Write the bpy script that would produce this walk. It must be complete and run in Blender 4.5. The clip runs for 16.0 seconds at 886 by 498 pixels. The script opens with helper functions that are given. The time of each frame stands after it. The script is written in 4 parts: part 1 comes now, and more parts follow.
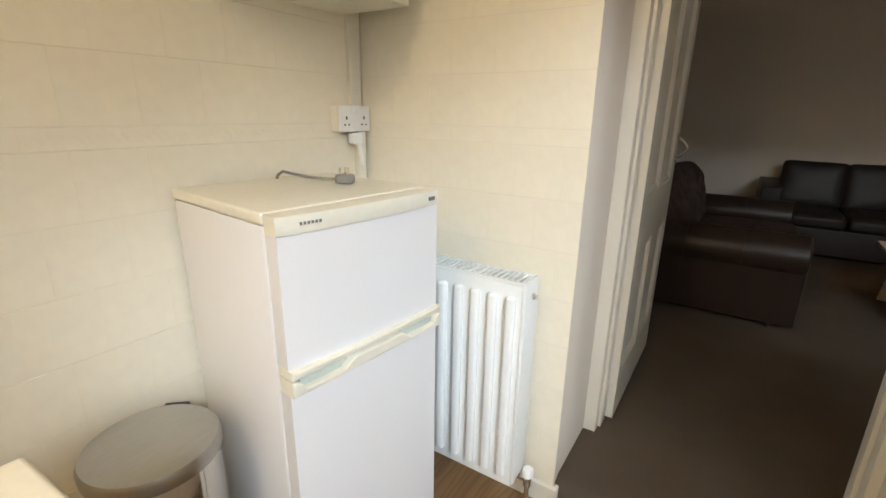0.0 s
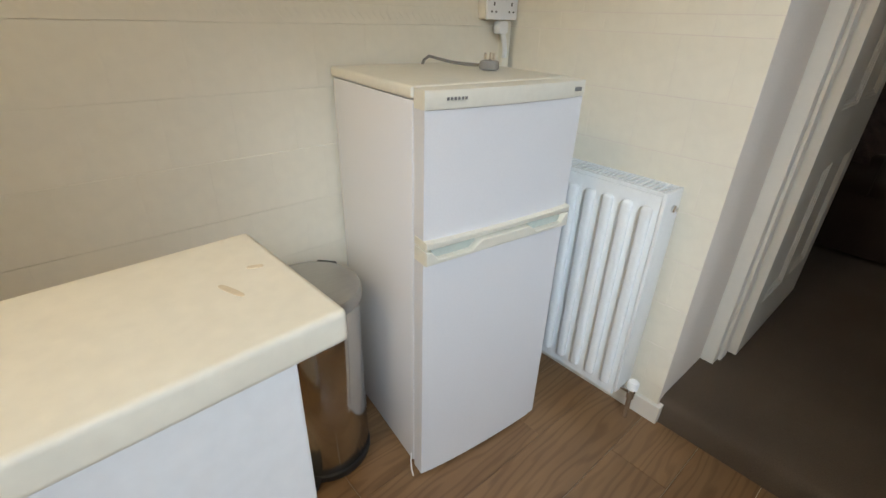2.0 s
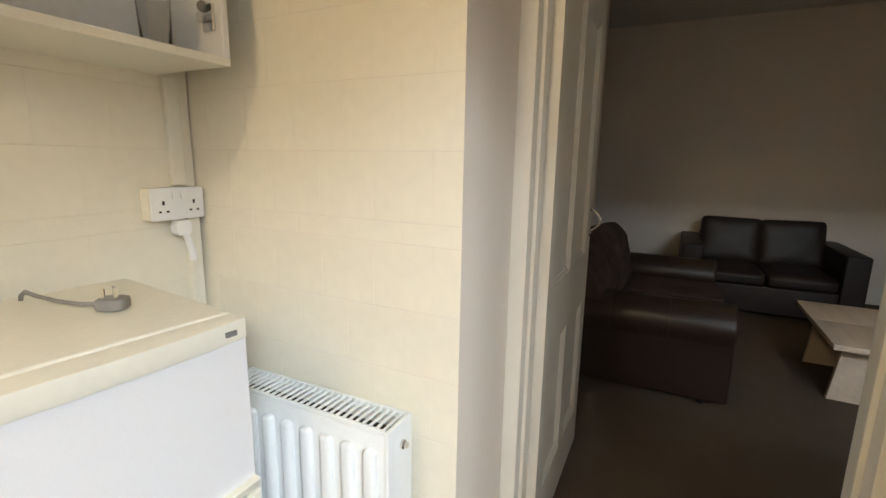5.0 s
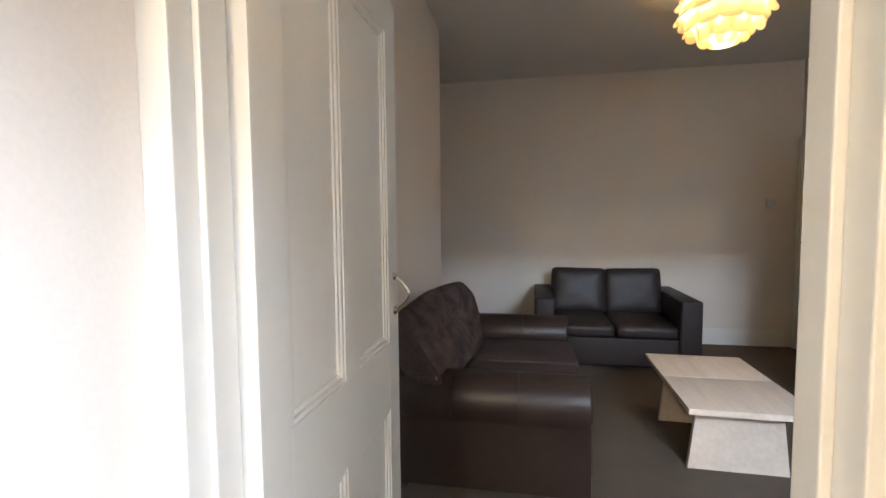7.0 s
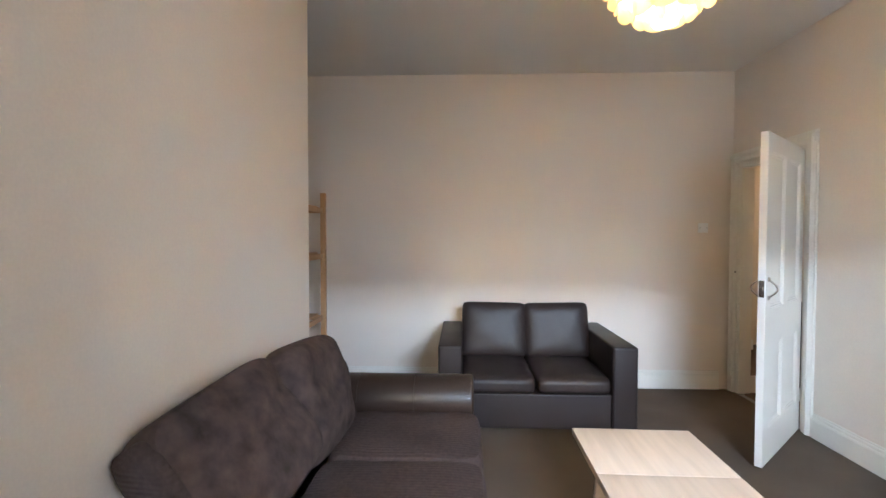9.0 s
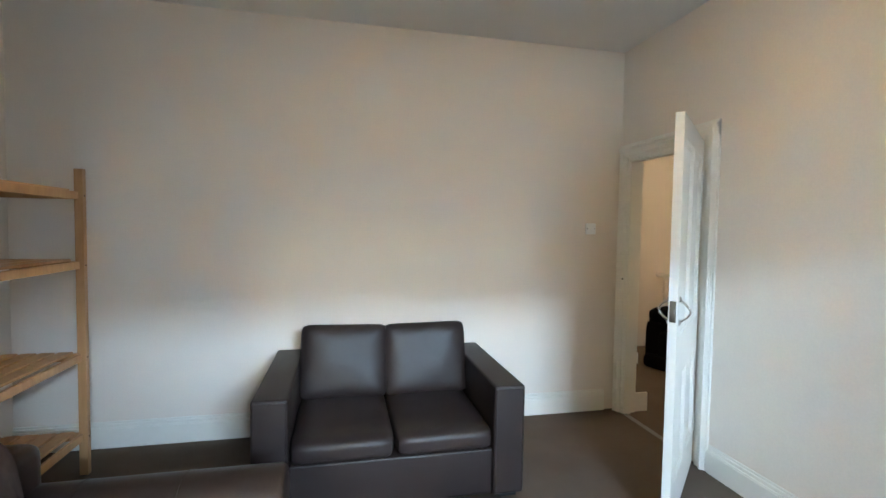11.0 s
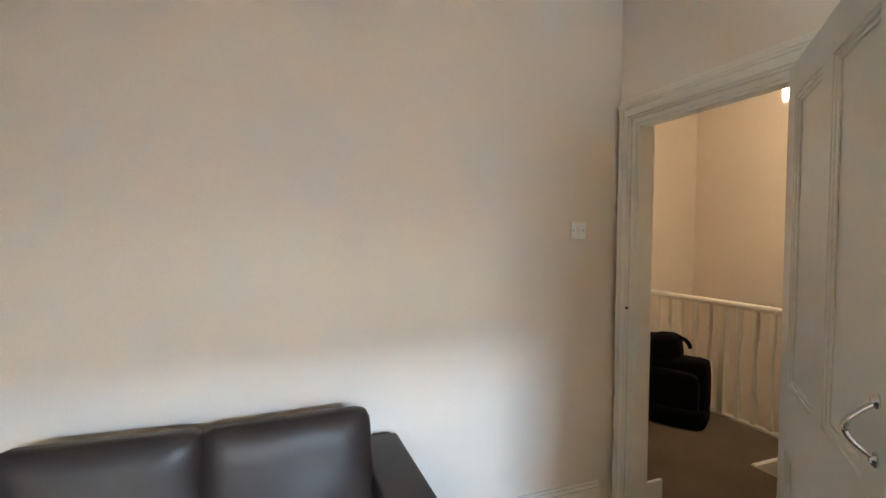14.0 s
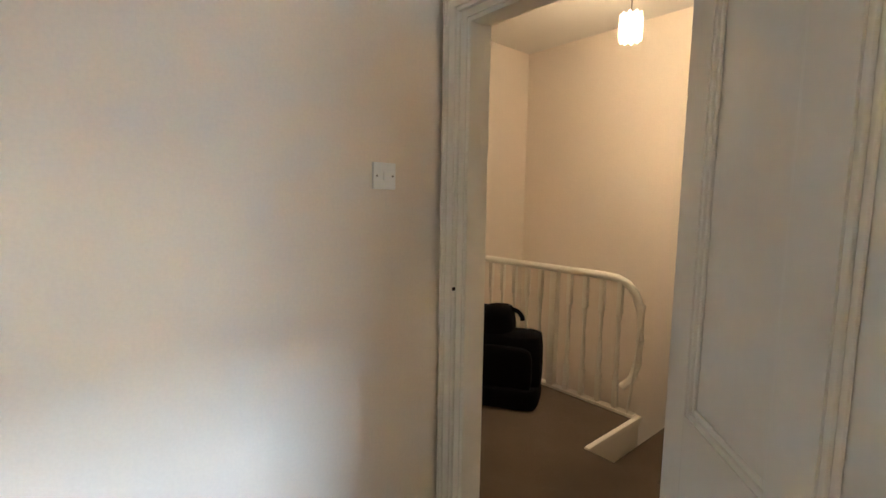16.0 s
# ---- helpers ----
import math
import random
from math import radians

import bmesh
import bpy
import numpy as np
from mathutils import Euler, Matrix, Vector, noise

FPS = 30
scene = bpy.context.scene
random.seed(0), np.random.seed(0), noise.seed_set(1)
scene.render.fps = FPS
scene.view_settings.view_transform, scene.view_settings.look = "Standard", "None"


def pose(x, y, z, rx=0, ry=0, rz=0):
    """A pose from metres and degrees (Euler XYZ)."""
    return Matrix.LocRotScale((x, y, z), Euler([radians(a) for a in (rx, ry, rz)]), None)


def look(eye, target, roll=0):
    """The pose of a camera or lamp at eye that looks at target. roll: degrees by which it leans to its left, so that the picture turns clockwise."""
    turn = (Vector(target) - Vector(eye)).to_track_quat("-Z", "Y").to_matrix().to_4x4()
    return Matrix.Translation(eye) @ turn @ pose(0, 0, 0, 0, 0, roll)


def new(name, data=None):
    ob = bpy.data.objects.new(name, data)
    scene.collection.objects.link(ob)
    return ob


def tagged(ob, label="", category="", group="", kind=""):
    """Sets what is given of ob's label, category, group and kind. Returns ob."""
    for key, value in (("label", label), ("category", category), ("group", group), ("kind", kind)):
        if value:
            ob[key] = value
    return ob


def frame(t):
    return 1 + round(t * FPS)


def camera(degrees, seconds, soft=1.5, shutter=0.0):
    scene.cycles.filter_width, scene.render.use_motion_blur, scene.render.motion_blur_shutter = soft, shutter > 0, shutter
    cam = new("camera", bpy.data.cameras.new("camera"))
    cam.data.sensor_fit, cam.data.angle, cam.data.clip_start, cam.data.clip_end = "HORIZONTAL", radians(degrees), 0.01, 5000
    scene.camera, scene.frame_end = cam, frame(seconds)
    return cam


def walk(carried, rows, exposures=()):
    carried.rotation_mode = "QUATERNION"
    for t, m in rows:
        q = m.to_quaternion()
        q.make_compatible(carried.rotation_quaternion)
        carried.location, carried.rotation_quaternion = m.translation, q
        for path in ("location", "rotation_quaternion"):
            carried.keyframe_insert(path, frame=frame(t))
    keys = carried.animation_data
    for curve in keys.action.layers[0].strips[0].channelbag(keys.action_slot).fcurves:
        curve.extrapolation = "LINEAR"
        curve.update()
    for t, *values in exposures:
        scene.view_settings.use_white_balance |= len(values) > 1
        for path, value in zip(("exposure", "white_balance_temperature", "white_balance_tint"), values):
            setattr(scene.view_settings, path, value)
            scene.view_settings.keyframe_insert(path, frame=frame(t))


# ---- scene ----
cam = camera(88.5, 16.0)
PATH = [
    (0, (0.364, -1.313, 1.34), (-0.671, 0.298, 0.763), 0.9),
    (0.5, (0.336, -1.351, 1.321), (-0.868, 0.092, 0.637), 1.1),
    (1, (0.329, -1.366, 1.304), (-0.96, -0.042, 0.539), 1.5),
    (1.5, (0.344, -1.373, 1.289), (-0.98, -0.137, 0.442), 1.7),
    (2, (0.367, -1.373, 1.274), (-0.956, -0.181, 0.363), 1.8),
    (2.5, (0.39, -1.359, 1.269), (-0.917, -0.192, 0.304), 1.8),
    (3, (0.415, -1.325, 1.309), (-0.892, -0.163, 0.338), 1.7),
    (3.5, (0.431, -1.247, 1.364), (-0.908, -0.013, 0.538), 1.7),
    (4, (0.427, -1.12, 1.411), (-0.883, 0.256, 0.787), 1.2),
    (4.5, (0.391, -0.981, 1.421), (-0.704, 0.635, 0.984), 1.1),
    (5, (0.385, -0.875, 1.435), (-0.477, 0.889, 1.057), 0.9),
    (5.2, (0.387, -0.826, 1.442), (-0.361, 0.99, 1.069), 1.0),
    (7.3, (0.523, -0.046, 1.409), (0.181, 1.922, 1.307), -0.2),
    (7.5, (0.527, 0.048, 1.398), (0.213, 2.021, 1.306), 0.1),
    (8, (0.558, 0.263, 1.4), (0.318, 2.247, 1.314), 0.1),
    (8.5, (0.621, 0.524, 1.42), (0.463, 2.517, 1.343), 0.1),
    (9, (0.721, 0.767, 1.474), (0.643, 2.765, 1.419), 0.1),
    (9.5, (0.798, 0.973, 1.509), (0.848, 2.971, 1.453), 0.3),
    (10, (0.851, 1.192, 1.494), (1.061, 3.181, 1.456), 0.3),
    (10.2, (0.865, 1.292, 1.506), (1.16, 3.27, 1.471), 0.3),
    (12.3, (1.226, 2.323, 1.55), (1.718, 4.251, 1.355), 0.7),
    (12.5, (1.243, 2.429, 1.528), (1.754, 4.355, 1.36), 0.1),
    (13, (1.337, 2.654, 1.541), (1.872, 4.575, 1.386), 0.2),
    (13.5, (1.398, 2.855, 1.525), (1.991, 4.764, 1.453), 0.2),
    (14, (1.458, 3.056, 1.523), (2.168, 4.925, 1.464), 0.5),
    (14.5, (1.543, 3.255, 1.513), (2.442, 5.042, 1.48), 0.5),
    (15, (1.689, 3.377, 1.481), (2.75, 5.071, 1.414), 0.9),
    (15.5, (1.878, 3.537, 1.486), (3.086, 5.125, 1.347), 1.1),
    (16, (2.065, 3.678, 1.475), (3.364, 5.186, 1.268), 0.9),
]
# seconds, stops, white balance and tint
EXPOSURES = [(0, -1.68, 7500, 10), (1.0, -2.05, 7400, 9), (2.5, -2.2, 6900, 9), (3.5, -2.1, 6900, 9), (4.5, -1.83, 7500, 10), (5.2, -1.55, 7500, 10), (7.3, 0.15, 6200, 13), (8.0, 0.55, 6150, 14), (8.8, 0.95, 6100, 13), (9.5, 1.1, 5800, 8), (10.2, 1.15, 5600, 2), (12.3, 1.1, 5850, 5), (13.0, 1.1, 6050, 8), (14.0, 1.15, 5950, 7), (16.0, 1.25, 5950, 7)]
walk(cam, [(t, look(eye, target, roll)) for t, eye, target, roll in PATH], EXPOSURES)

# ---- world and light ----
FLOOR = 0.097          # living room and landing carpet; the kitchen floor is 0
CEIL = 2.945
world = bpy.data.worlds.new("world")
scene.world = world
world.use_nodes = True
wn = world.node_tree
sky = wn.nodes.new("ShaderNodeTexSky")
sky.sky_type = "NISHITA"
sky.sun_disc = False
sky.sun_elevation = radians(35)
sky.sun_rotation = radians(160)
wn.links.new(sky.outputs[0], wn.nodes["Background"].inputs[0])
wn.nodes["Background"].inputs[1].default_value = 0.05


def lamp(name, kind, m, energy, color, size=0.1, size_y=0.0, spread=180):
    data = bpy.data.lights.new(name, kind)
    data.energy, data.color = energy, color
    if kind == "AREA":
        data.shape, data.size, data.size_y = "RECTANGLE", size, size_y or size
        data.spread = radians(spread)
    else:
        data.shadow_soft_size = size
    ob = new(name, data)
    ob.matrix_world = m
    return ob


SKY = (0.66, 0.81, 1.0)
WARM = (1.0, 0.74, 0.45)
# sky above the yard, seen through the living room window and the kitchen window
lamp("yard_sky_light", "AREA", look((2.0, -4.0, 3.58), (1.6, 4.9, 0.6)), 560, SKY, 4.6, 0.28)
lamp("window_daylight", "AREA", look((1.9, 0.30, 1.6), (1.2, 3.0, 1.6)), 5.5, (0.90, 0.96, 1.0), 1.25, 1.3)
lamp("side_yard_sky_light", "AREA", look((3.1, -3.1, 3.1), (1.12, -1.5, 1.7)), 44, SKY, 1.2, 0.6, 46)
lamp("kitchen_window_daylight", "AREA", look((1.10, -1.55, 1.66), (-0.5, -1.30, 1.45)), 9, SKY, 1.1, 1.1)
lamp("pendant_bulb", "POINT", pose(1.70, 3.03, 2.67), 35, (1.0, 0.88, 0.70), 0.06)
lamp("kitchen_bulb", "POINT", pose(-0.15, -2.40, 2.46), 112, (1.0, 0.84, 0.57), 0.09)
lamp("landing_bulb", "POINT", pose(4.85, 5.165, 2.55), 35, (1.0, 0.72, 0.43), 0.04)

# ---- materials ----


def mat(name, color, rough=0.5, metal=0.0, vary=0.06, grain=60.0, bump=0.15, big=1.3, spec=0.5, dist=0.002, tint=None, rand=0.0, stretch=(1, 1, 1)):
    """Base colour with two scales of noise, grain bump and uneven roughness."""
    m = bpy.data.materials.new(name)
    m.use_nodes = True
    nt = m.node_tree
    n, l = nt.nodes, nt.links
    b = n["Principled BSDF"]
    b.inputs["Metallic"].default_value = metal
    b.inputs["Specular IOR Level"].default_value = spec
    co = n.new("ShaderNodeTexCoord")
    mp = n.new("ShaderNodeMapping")
    mp.inputs["Scale"].default_value = stretch
    l.new(co.outputs["Object"], mp.inputs[0])
    n1, n2 = n.new("ShaderNodeTexNoise"), n.new("ShaderNodeTexNoise")
    n1.inputs["Scale"].default_value, n1.inputs["Detail"].default_value = big, 4
    n2.inputs["Scale"].default_value, n2.inputs["Detail"].default_value = grain, 5
    l.new(mp.outputs[0], n1.inputs["Vector"])
    l.new(mp.outputs[0], n2.inputs["Vector"])
    mix = n.new("ShaderNodeMath")
    mix.operation = "ADD"
    l.new(n1.outputs["Fac"], mix.inputs[0])
    l.new(n2.outputs["Fac"], mix.inputs[1])
    last = mix
    if rand:
        oi = n.new("ShaderNodeObjectInfo")
        rm = n.new("ShaderNodeMath")
        rm.operation, rm.inputs[1].default_value = "MULTIPLY_ADD", rand
        l.new(oi.outputs["Random"], rm.inputs[0])
        l.new(mix.outputs[0], rm.inputs[2])
        last = rm
    mr = n.new("ShaderNodeMapRange")
    mr.inputs["From Min"].default_value, mr.inputs["From Max"].default_value = 0.6, 1.4 + rand
    l.new(last.outputs[0], mr.inputs["Value"])
    ra = n.new("ShaderNodeMix")
    ra.data_type = "RGBA"
    c2 = tint or tuple(c * (1 - 2.2 * vary) for c in color)
    ra.inputs["A"].default_value = (*c2, 1)
    ra.inputs["B"].default_value = (*[min(1, c * (1 + vary)) for c in color], 1)
    l.new(mr.outputs[0], ra.inputs["Factor"])
    l.new(ra.outputs["Result"], b.inputs["Base Color"])
    rr = n.new("ShaderNodeMapRange")
    rr.inputs["To Min"].default_value, rr.inputs["To Max"].default_value = max(0.03, rough - 0.06), min(1, rough + 0.08)
    l.new(n1.outputs["Fac"], rr.inputs["Value"])
    l.new(rr.outputs[0], b.inputs["Roughness"])
    if bump:
        bp = n.new("ShaderNodeBump")
        bp.inputs["Strength"].default_value, bp.inputs["Distance"].default_value = bump, dist
        l.new(n2.outputs["Fac"], bp.inputs["Height"])
        l.new(bp.outputs[0], b.inputs["Normal"])
    return m


def wood(name, dark, light, rough, scale, axis, rand=0.35):
    m = mat(name, light, rough, tint=dark, grain=14 * scale, big=3 * scale, bump=0.08, rand=rand,
            stretch=tuple(0.08 if i == axis else 1.0 for i in range(3)))
    return m


def glow(name, color, strength):
    m = mat(name, color, 0.4, bump=0)
    b = m.node_tree.nodes["Principled BSDF"]
    b.inputs["Emission Color"].default_value = (*color, 1)
    b.inputs["Emission Strength"].default_value = strength
    return m


PAINT = mat("magnolia_wall_paint", (0.77, 0.690, 0.605), 0.62, vary=0.03, grain=110, bump=0.25, dist=0.0015)
CEILING = mat("ceiling_paint", (0.78, 0.75, 0.71), 0.8, vary=0.03, grain=90, bump=0.2)
TILE = mat("painted_tile", (0.82, 0.77, 0.65), 0.33, vary=0.03, grain=30, bump=0.08, rand=0.15)
JOINT = mat("painted_joint", (0.79, 0.74, 0.62), 0.6, vary=0.04)
GLOSS = mat("white_gloss_paint", (0.80, 0.77, 0.70), 0.30, vary=0.015, grain=35, bump=0.02, big=1.5)
CARPET = mat("brown_carpet", (0.135, 0.102, 0.076), 0.95, vary=0.16, grain=420, bump=1.0, dist=0.006, spec=0.1, big=2.2)
PLANK = mat("oak_laminate", (0.31, 0.188, 0.094), 0.36, tint=(0.17, 0.094, 0.046), grain=26, big=5, bump=0.06, rand=0.3, stretch=(1, 0.09, 1))
# growth rings, drawn out along each board into pointed arches
on = PLANK.node_tree
ot, om, ow, oi2 = (on.nodes.new("ShaderNode" + k) for k in ("TexCoord", "Mapping", "TexWave", "ObjectInfo"))
om.inputs["Scale"].default_value = (1.0, 0.16, 1.0)
ov = on.nodes.new("ShaderNodeVectorMath")
ov.operation = "SCALE"
ov.inputs[0].default_value, ov.inputs["Scale"].default_value = (7.0, 3.0, 0.0), 1.0
on.links.new(oi2.outputs["Random"], ov.inputs["Scale"])
on.links.new(ov.outputs[0], om.inputs["Location"])
on.links.new(ot.outputs["Object"], om.inputs[0])
on.links.new(om.outputs[0], ow.inputs["Vector"])
ow.wave_type, ow.bands_direction = "BANDS", "X"
for key, value in (("Scale", 11.0), ("Distortion", 16.0), ("Detail", 2.0), ("Detail Scale", 1.1)):
    ow.inputs[key].default_value = value
omix = on.nodes.new("ShaderNodeMix")
omix.data_type, omix.blend_type = "RGBA", "MULTIPLY"
orange = on.nodes.new("ShaderNodeMapRange")
orange.inputs["From Min"].default_value, orange.inputs["From Max"].default_value = 0.0, 0.45
orange.inputs["To Min"].default_value, orange.inputs["To Max"].default_value = 0.38, 0.0
on.links.new(ow.outputs["Fac"], orange.inputs["Value"])
on.links.new(orange.outputs[0], omix.inputs["Factor"])
obase = on.nodes["Principled BSDF"].inputs["Base Color"]
on.links.new(obase.links[0].from_socket, omix.inputs["A"])
omix.inputs["B"].default_value = (0.42, 0.34, 0.28, 1)
on.links.new(omix.outputs["Result"], obase)
PINE = wood("pine", (0.38, 0.20, 0.085), (0.56, 0.33, 0.15), 0.5, 3.0, 2)
BEECH = wood("pale_beech_veneer", (0.52, 0.42, 0.33), (0.68, 0.56, 0.45), 0.33, 2.5, 1, 0.1)
WHITE_ENAMEL = mat("white_enamel", (0.78, 0.78, 0.80), 0.24, vary=0.02, grain=300, bump=0.12, dist=0.0006)
CREAM_PLASTIC = mat("cream_plastic", (0.78, 0.75, 0.65), 0.35, vary=0.03, bump=0.05)
RADIATOR_PAINT = mat("radiator_white", (0.80, 0.83, 0.84), 0.25, vary=0.02, bump=0.03)
WORKTOP = mat("cream_laminate", (0.80, 0.75, 0.63), 0.4, vary=0.04, bump=0.05, big=6)
PANEL_WHITE = mat("white_panel", (0.76, 0.76, 0.76), 0.4, vary=0.03, bump=0.04)
STEEL = mat("polished_steel", (0.62, 0.60, 0.57), 0.13, 1.0, vary=0.04, grain=240, bump=0.02, stretch=(1, 1, 0.1))
STEEL_BRUSHED = mat("brushed_steel", (0.46, 0.45, 0.43), 0.30, 1.0, vary=0.05, grain=240, bump=0.05, stretch=(1, 0.08, 1))
CHROME = mat("chrome", (0.75, 0.74, 0.72), 0.12, 1.0, vary=0.05, bump=0)
BLACK_PLASTIC = mat("black_plastic", (0.02, 0.02, 0.022), 0.45, vary=0.1, bump=0.05)
GREY_PLASTIC = mat("grey_plastic", (0.20, 0.19, 0.18), 0.5, vary=0.06, bump=0.05)
WHITE_PLASTIC = mat("white_plastic", (0.84, 0.85, 0.86), 0.3, vary=0.02, bump=0.02)
# near-black for holes, screw heads and the painted shade inside the radiator
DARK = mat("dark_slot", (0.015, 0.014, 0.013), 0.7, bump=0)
BROWN_LEATHER = mat("brown_leather", (0.032, 0.019, 0.014), 0.36, vary=0.18, grain=260, bump=0.35, dist=0.0012, big=5, spec=0.36)
SUEDE = mat("brown_suede", (0.080, 0.053, 0.046), 0.92, vary=0.34, grain=16, bump=0.22, dist=0.004, big=5.5, spec=0.2)
BLACK_LEATHER = mat("dark_faux_leather", (0.025, 0.017, 0.0155), 0.45, vary=0.12, grain=320, bump=0.35, dist=0.001, big=4, spec=0.32)
BAG_CLOTH = mat("black_nylon", (0.004, 0.004, 0.0045), 0.95, vary=0.15, grain=300, bump=0.4, spec=0.1)
BRICK_OUT = mat("yard_brick", (0.30, 0.16, 0.11), 0.85, vary=0.2, grain=40, bump=0.5)
LAMP_PETAL = bpy.data.materials.new("translucent_petal")
LAMP_PETAL.use_nodes = True
pn = LAMP_PETAL.node_tree
pb = pn.nodes["Principled BSDF"]
pb.inputs["Base Color"].default_value, pb.inputs["Roughness"].default_value = (0.9, 0.80, 0.58, 1), 0.4
pb.inputs["Emission Color"].default_value, pb.inputs["Emission Strength"].default_value = (1.0, 0.80, 0.48, 1), 0.25
tr = pn.nodes.new("ShaderNodeBsdfTranslucent")
tr.inputs[0].default_value = (1.0, 0.90, 0.70, 1)
mx = pn.nodes.new("ShaderNodeMixShader")
mx.inputs[0].default_value = 0.65
pn.links.new(pb.outputs[0], mx.inputs[1])
pn.links.new(tr.outputs[0], mx.inputs[2])
pn.links.new(mx.outputs[0], pn.nodes["Material Output"].inputs[0])
LAMP_GLASS = glow("glowing_cut_glass", (1.0, 0.80, 0.50), 2.0)
ln = LAMP_GLASS.node_tree
lt = ln.nodes.new("ShaderNodeBsdfTransparent")
lm = ln.nodes.new("ShaderNodeMixShader")
lm.inputs[0].default_value = 0.6
ln.links.new(ln.nodes["Principled BSDF"].outputs[0], lm.inputs[1])
ln.links.new(lt.outputs[0], lm.inputs[2])
ln.links.new(lm.outputs[0], ln.nodes["Material Output"].inputs[0])

GLASS = bpy.data.materials.new("window_glass")
GLASS.use_nodes = True
gb = GLASS.node_tree.nodes["Principled BSDF"]
gb.inputs["Transmission Weight"].default_value, gb.inputs["Roughness"].default_value = 1.0, 0.0
gb.inputs["IOR"].default_value = 1.45

# ---- mesh helpers ----


def merge(bm, other, m=None):
    if m is not None:
        other.transform(m)
    me = bpy.data.meshes.new("piece")
    other.to_mesh(me)
    other.free()
    bm.from_mesh(me)
    bpy.data.meshes.remove(me)
    return bm


def box(bm, x0, x1, y0, y1, z0, z1, bevel=0.0, seg=2, m=None):
    b = bmesh.new()
    bmesh.ops.create_cube(b, size=1, matrix=Matrix.Translation(((x0 + x1) / 2, (y0 + y1) / 2, (z0 + z1) / 2)) @ Matrix.Diagonal((x1 - x0, y1 - y0, z1 - z0, 1)))
    if bevel:
        bmesh.ops.bevel(b, geom=b.edges[:], offset=bevel, segments=seg, profile=0.6, affect="EDGES")
    return merge(bm, b, m)


def lathe(bm, profile, m=None, n=32):
    """Turns (radius, height) pairs round the z axis."""
    b = bmesh.new()
    rings = []
    for r, z in profile:
        rings.append([b.verts.new((r * math.cos(2 * math.pi * i / n), r * math.sin(2 * math.pi * i / n), z)) for i in range(n)])
    for a, c in zip(rings, rings[1:]):
        for i in range(n):
            j = (i + 1) % n
            b.faces.new((a[i], a[j], c[j], c[i]))
    b.faces.new(rings[0][::-1])
    b.faces.new(rings[-1])
    bmesh.ops.recalc_face_normals(b, faces=b.faces[:])
    return merge(bm, b, m)


def tube(bm, points, r, n=10):
    """A round bar along a list of points."""
    b = bmesh.new()
    pts = [Vector(p) for p in points]
    rings = []
    for i, p in enumerate(pts):
        d = (pts[min(i + 1, len(pts) - 1)] - pts[max(i - 1, 0)]).normalized()
        q = d.to_track_quat("Z", "Y")
        rings.append([b.verts.new(p + q @ Vector((r * math.cos(2 * math.pi * k / n), r * math.sin(2 * math.pi * k / n), 0))) for k in range(n)])
    for a, c in zip(rings, rings[1:]):
        for k in range(n):
            j = (k + 1) % n
            b.faces.new((a[k], a[j], c[j], c[k]))
    b.faces.new(rings[0][::-1])
    b.faces.new(rings[-1])
    bmesh.ops.recalc_face_normals(b, faces=b.faces[:])
    return merge(bm, b)


def cushion(bm, sx, sy, sz, m, puff=0.35, wrinkle=0.006, seed=0.0, cuts=11, power=6):
    """A soft pad of that size, thin at its rim (its face lies in x and y, its thickness in z)."""
    b = bmesh.new()
    bmesh.ops.create_cube(b, size=2)
    bmesh.ops.subdivide_edges(b, edges=b.edges[:], cuts=cuts, use_grid_fill=True)
    for v in b.verts:
        u, w, t = v.co
        nrm = (abs(u) ** power + abs(w) ** power) ** (1 / power)
        k = max(abs(u), abs(w)) / nrm if nrm > 1e-6 else 1
        rim = 1 - puff * max(abs(u), abs(w)) ** 5
        edge = 1 - 0.05 * abs(t) ** 4
        p = Vector((u * k * edge * sx / 2, w * k * edge * sy / 2, t * rim * sz / 2))
        d = noise.noise(p * 7 + Vector((seed, seed * 1.7, 0))) * wrinkle + noise.noise(p * 22 + Vector((seed, 3, 1))) * wrinkle * 0.35
        p.z += d * (1 if t > 0 else -1) * abs(t)
        v.co = p
    return merge(bm, b, m)


def prism(bm, outline, y0, y1, m=None, bevel=0.0, seg=3):
    """An outline of (x, z) pairs, drawn out from y0 to y1."""
    b = bmesh.new()
    f = b.faces.new([b.verts.new((x, y0, z)) for x, z in outline])
    r = bmesh.ops.extrude_face_region(b, geom=[f])
    for v in r["geom"]:
        if isinstance(v, bmesh.types.BMVert):
            v.co.y = y1
    bmesh.ops.recalc_face_normals(b, faces=b.faces[:])
    if bevel:
        ends = [e for e in b.edges if abs(e.verts[0].co.y - e.verts[1].co.y) < 1e-6]
        bmesh.ops.bevel(b, geom=ends, offset=bevel, segments=seg, profile=0.5, affect="EDGES")
    return merge(bm, b, m)


def part(name, bm, material, parent=None, label="", smooth=False):
    me = bpy.data.meshes.new(name)
    bm.to_mesh(me)
    bm.free()
    me.materials.append(material)
    if smooth:
        for p in me.polygons:
            p.use_smooth = True
        me.set_sharp_from_angle(angle=radians(40))
    ob = new(name, me)
    ob.parent = parent
    return tagged(ob, label)


def piece(name, data, loc, parent, turn=0.0):
    ob = new(name, data)
    ob.parent = parent
    ob.location = loc
    ob.rotation_euler = (0, 0, turn)
    return ob


def thing(name, m, label, category, group=""):
    ob = new(name)
    ob.empty_display_size = 0.1
    ob.matrix_world = m
    return tagged(ob, label, category, group)


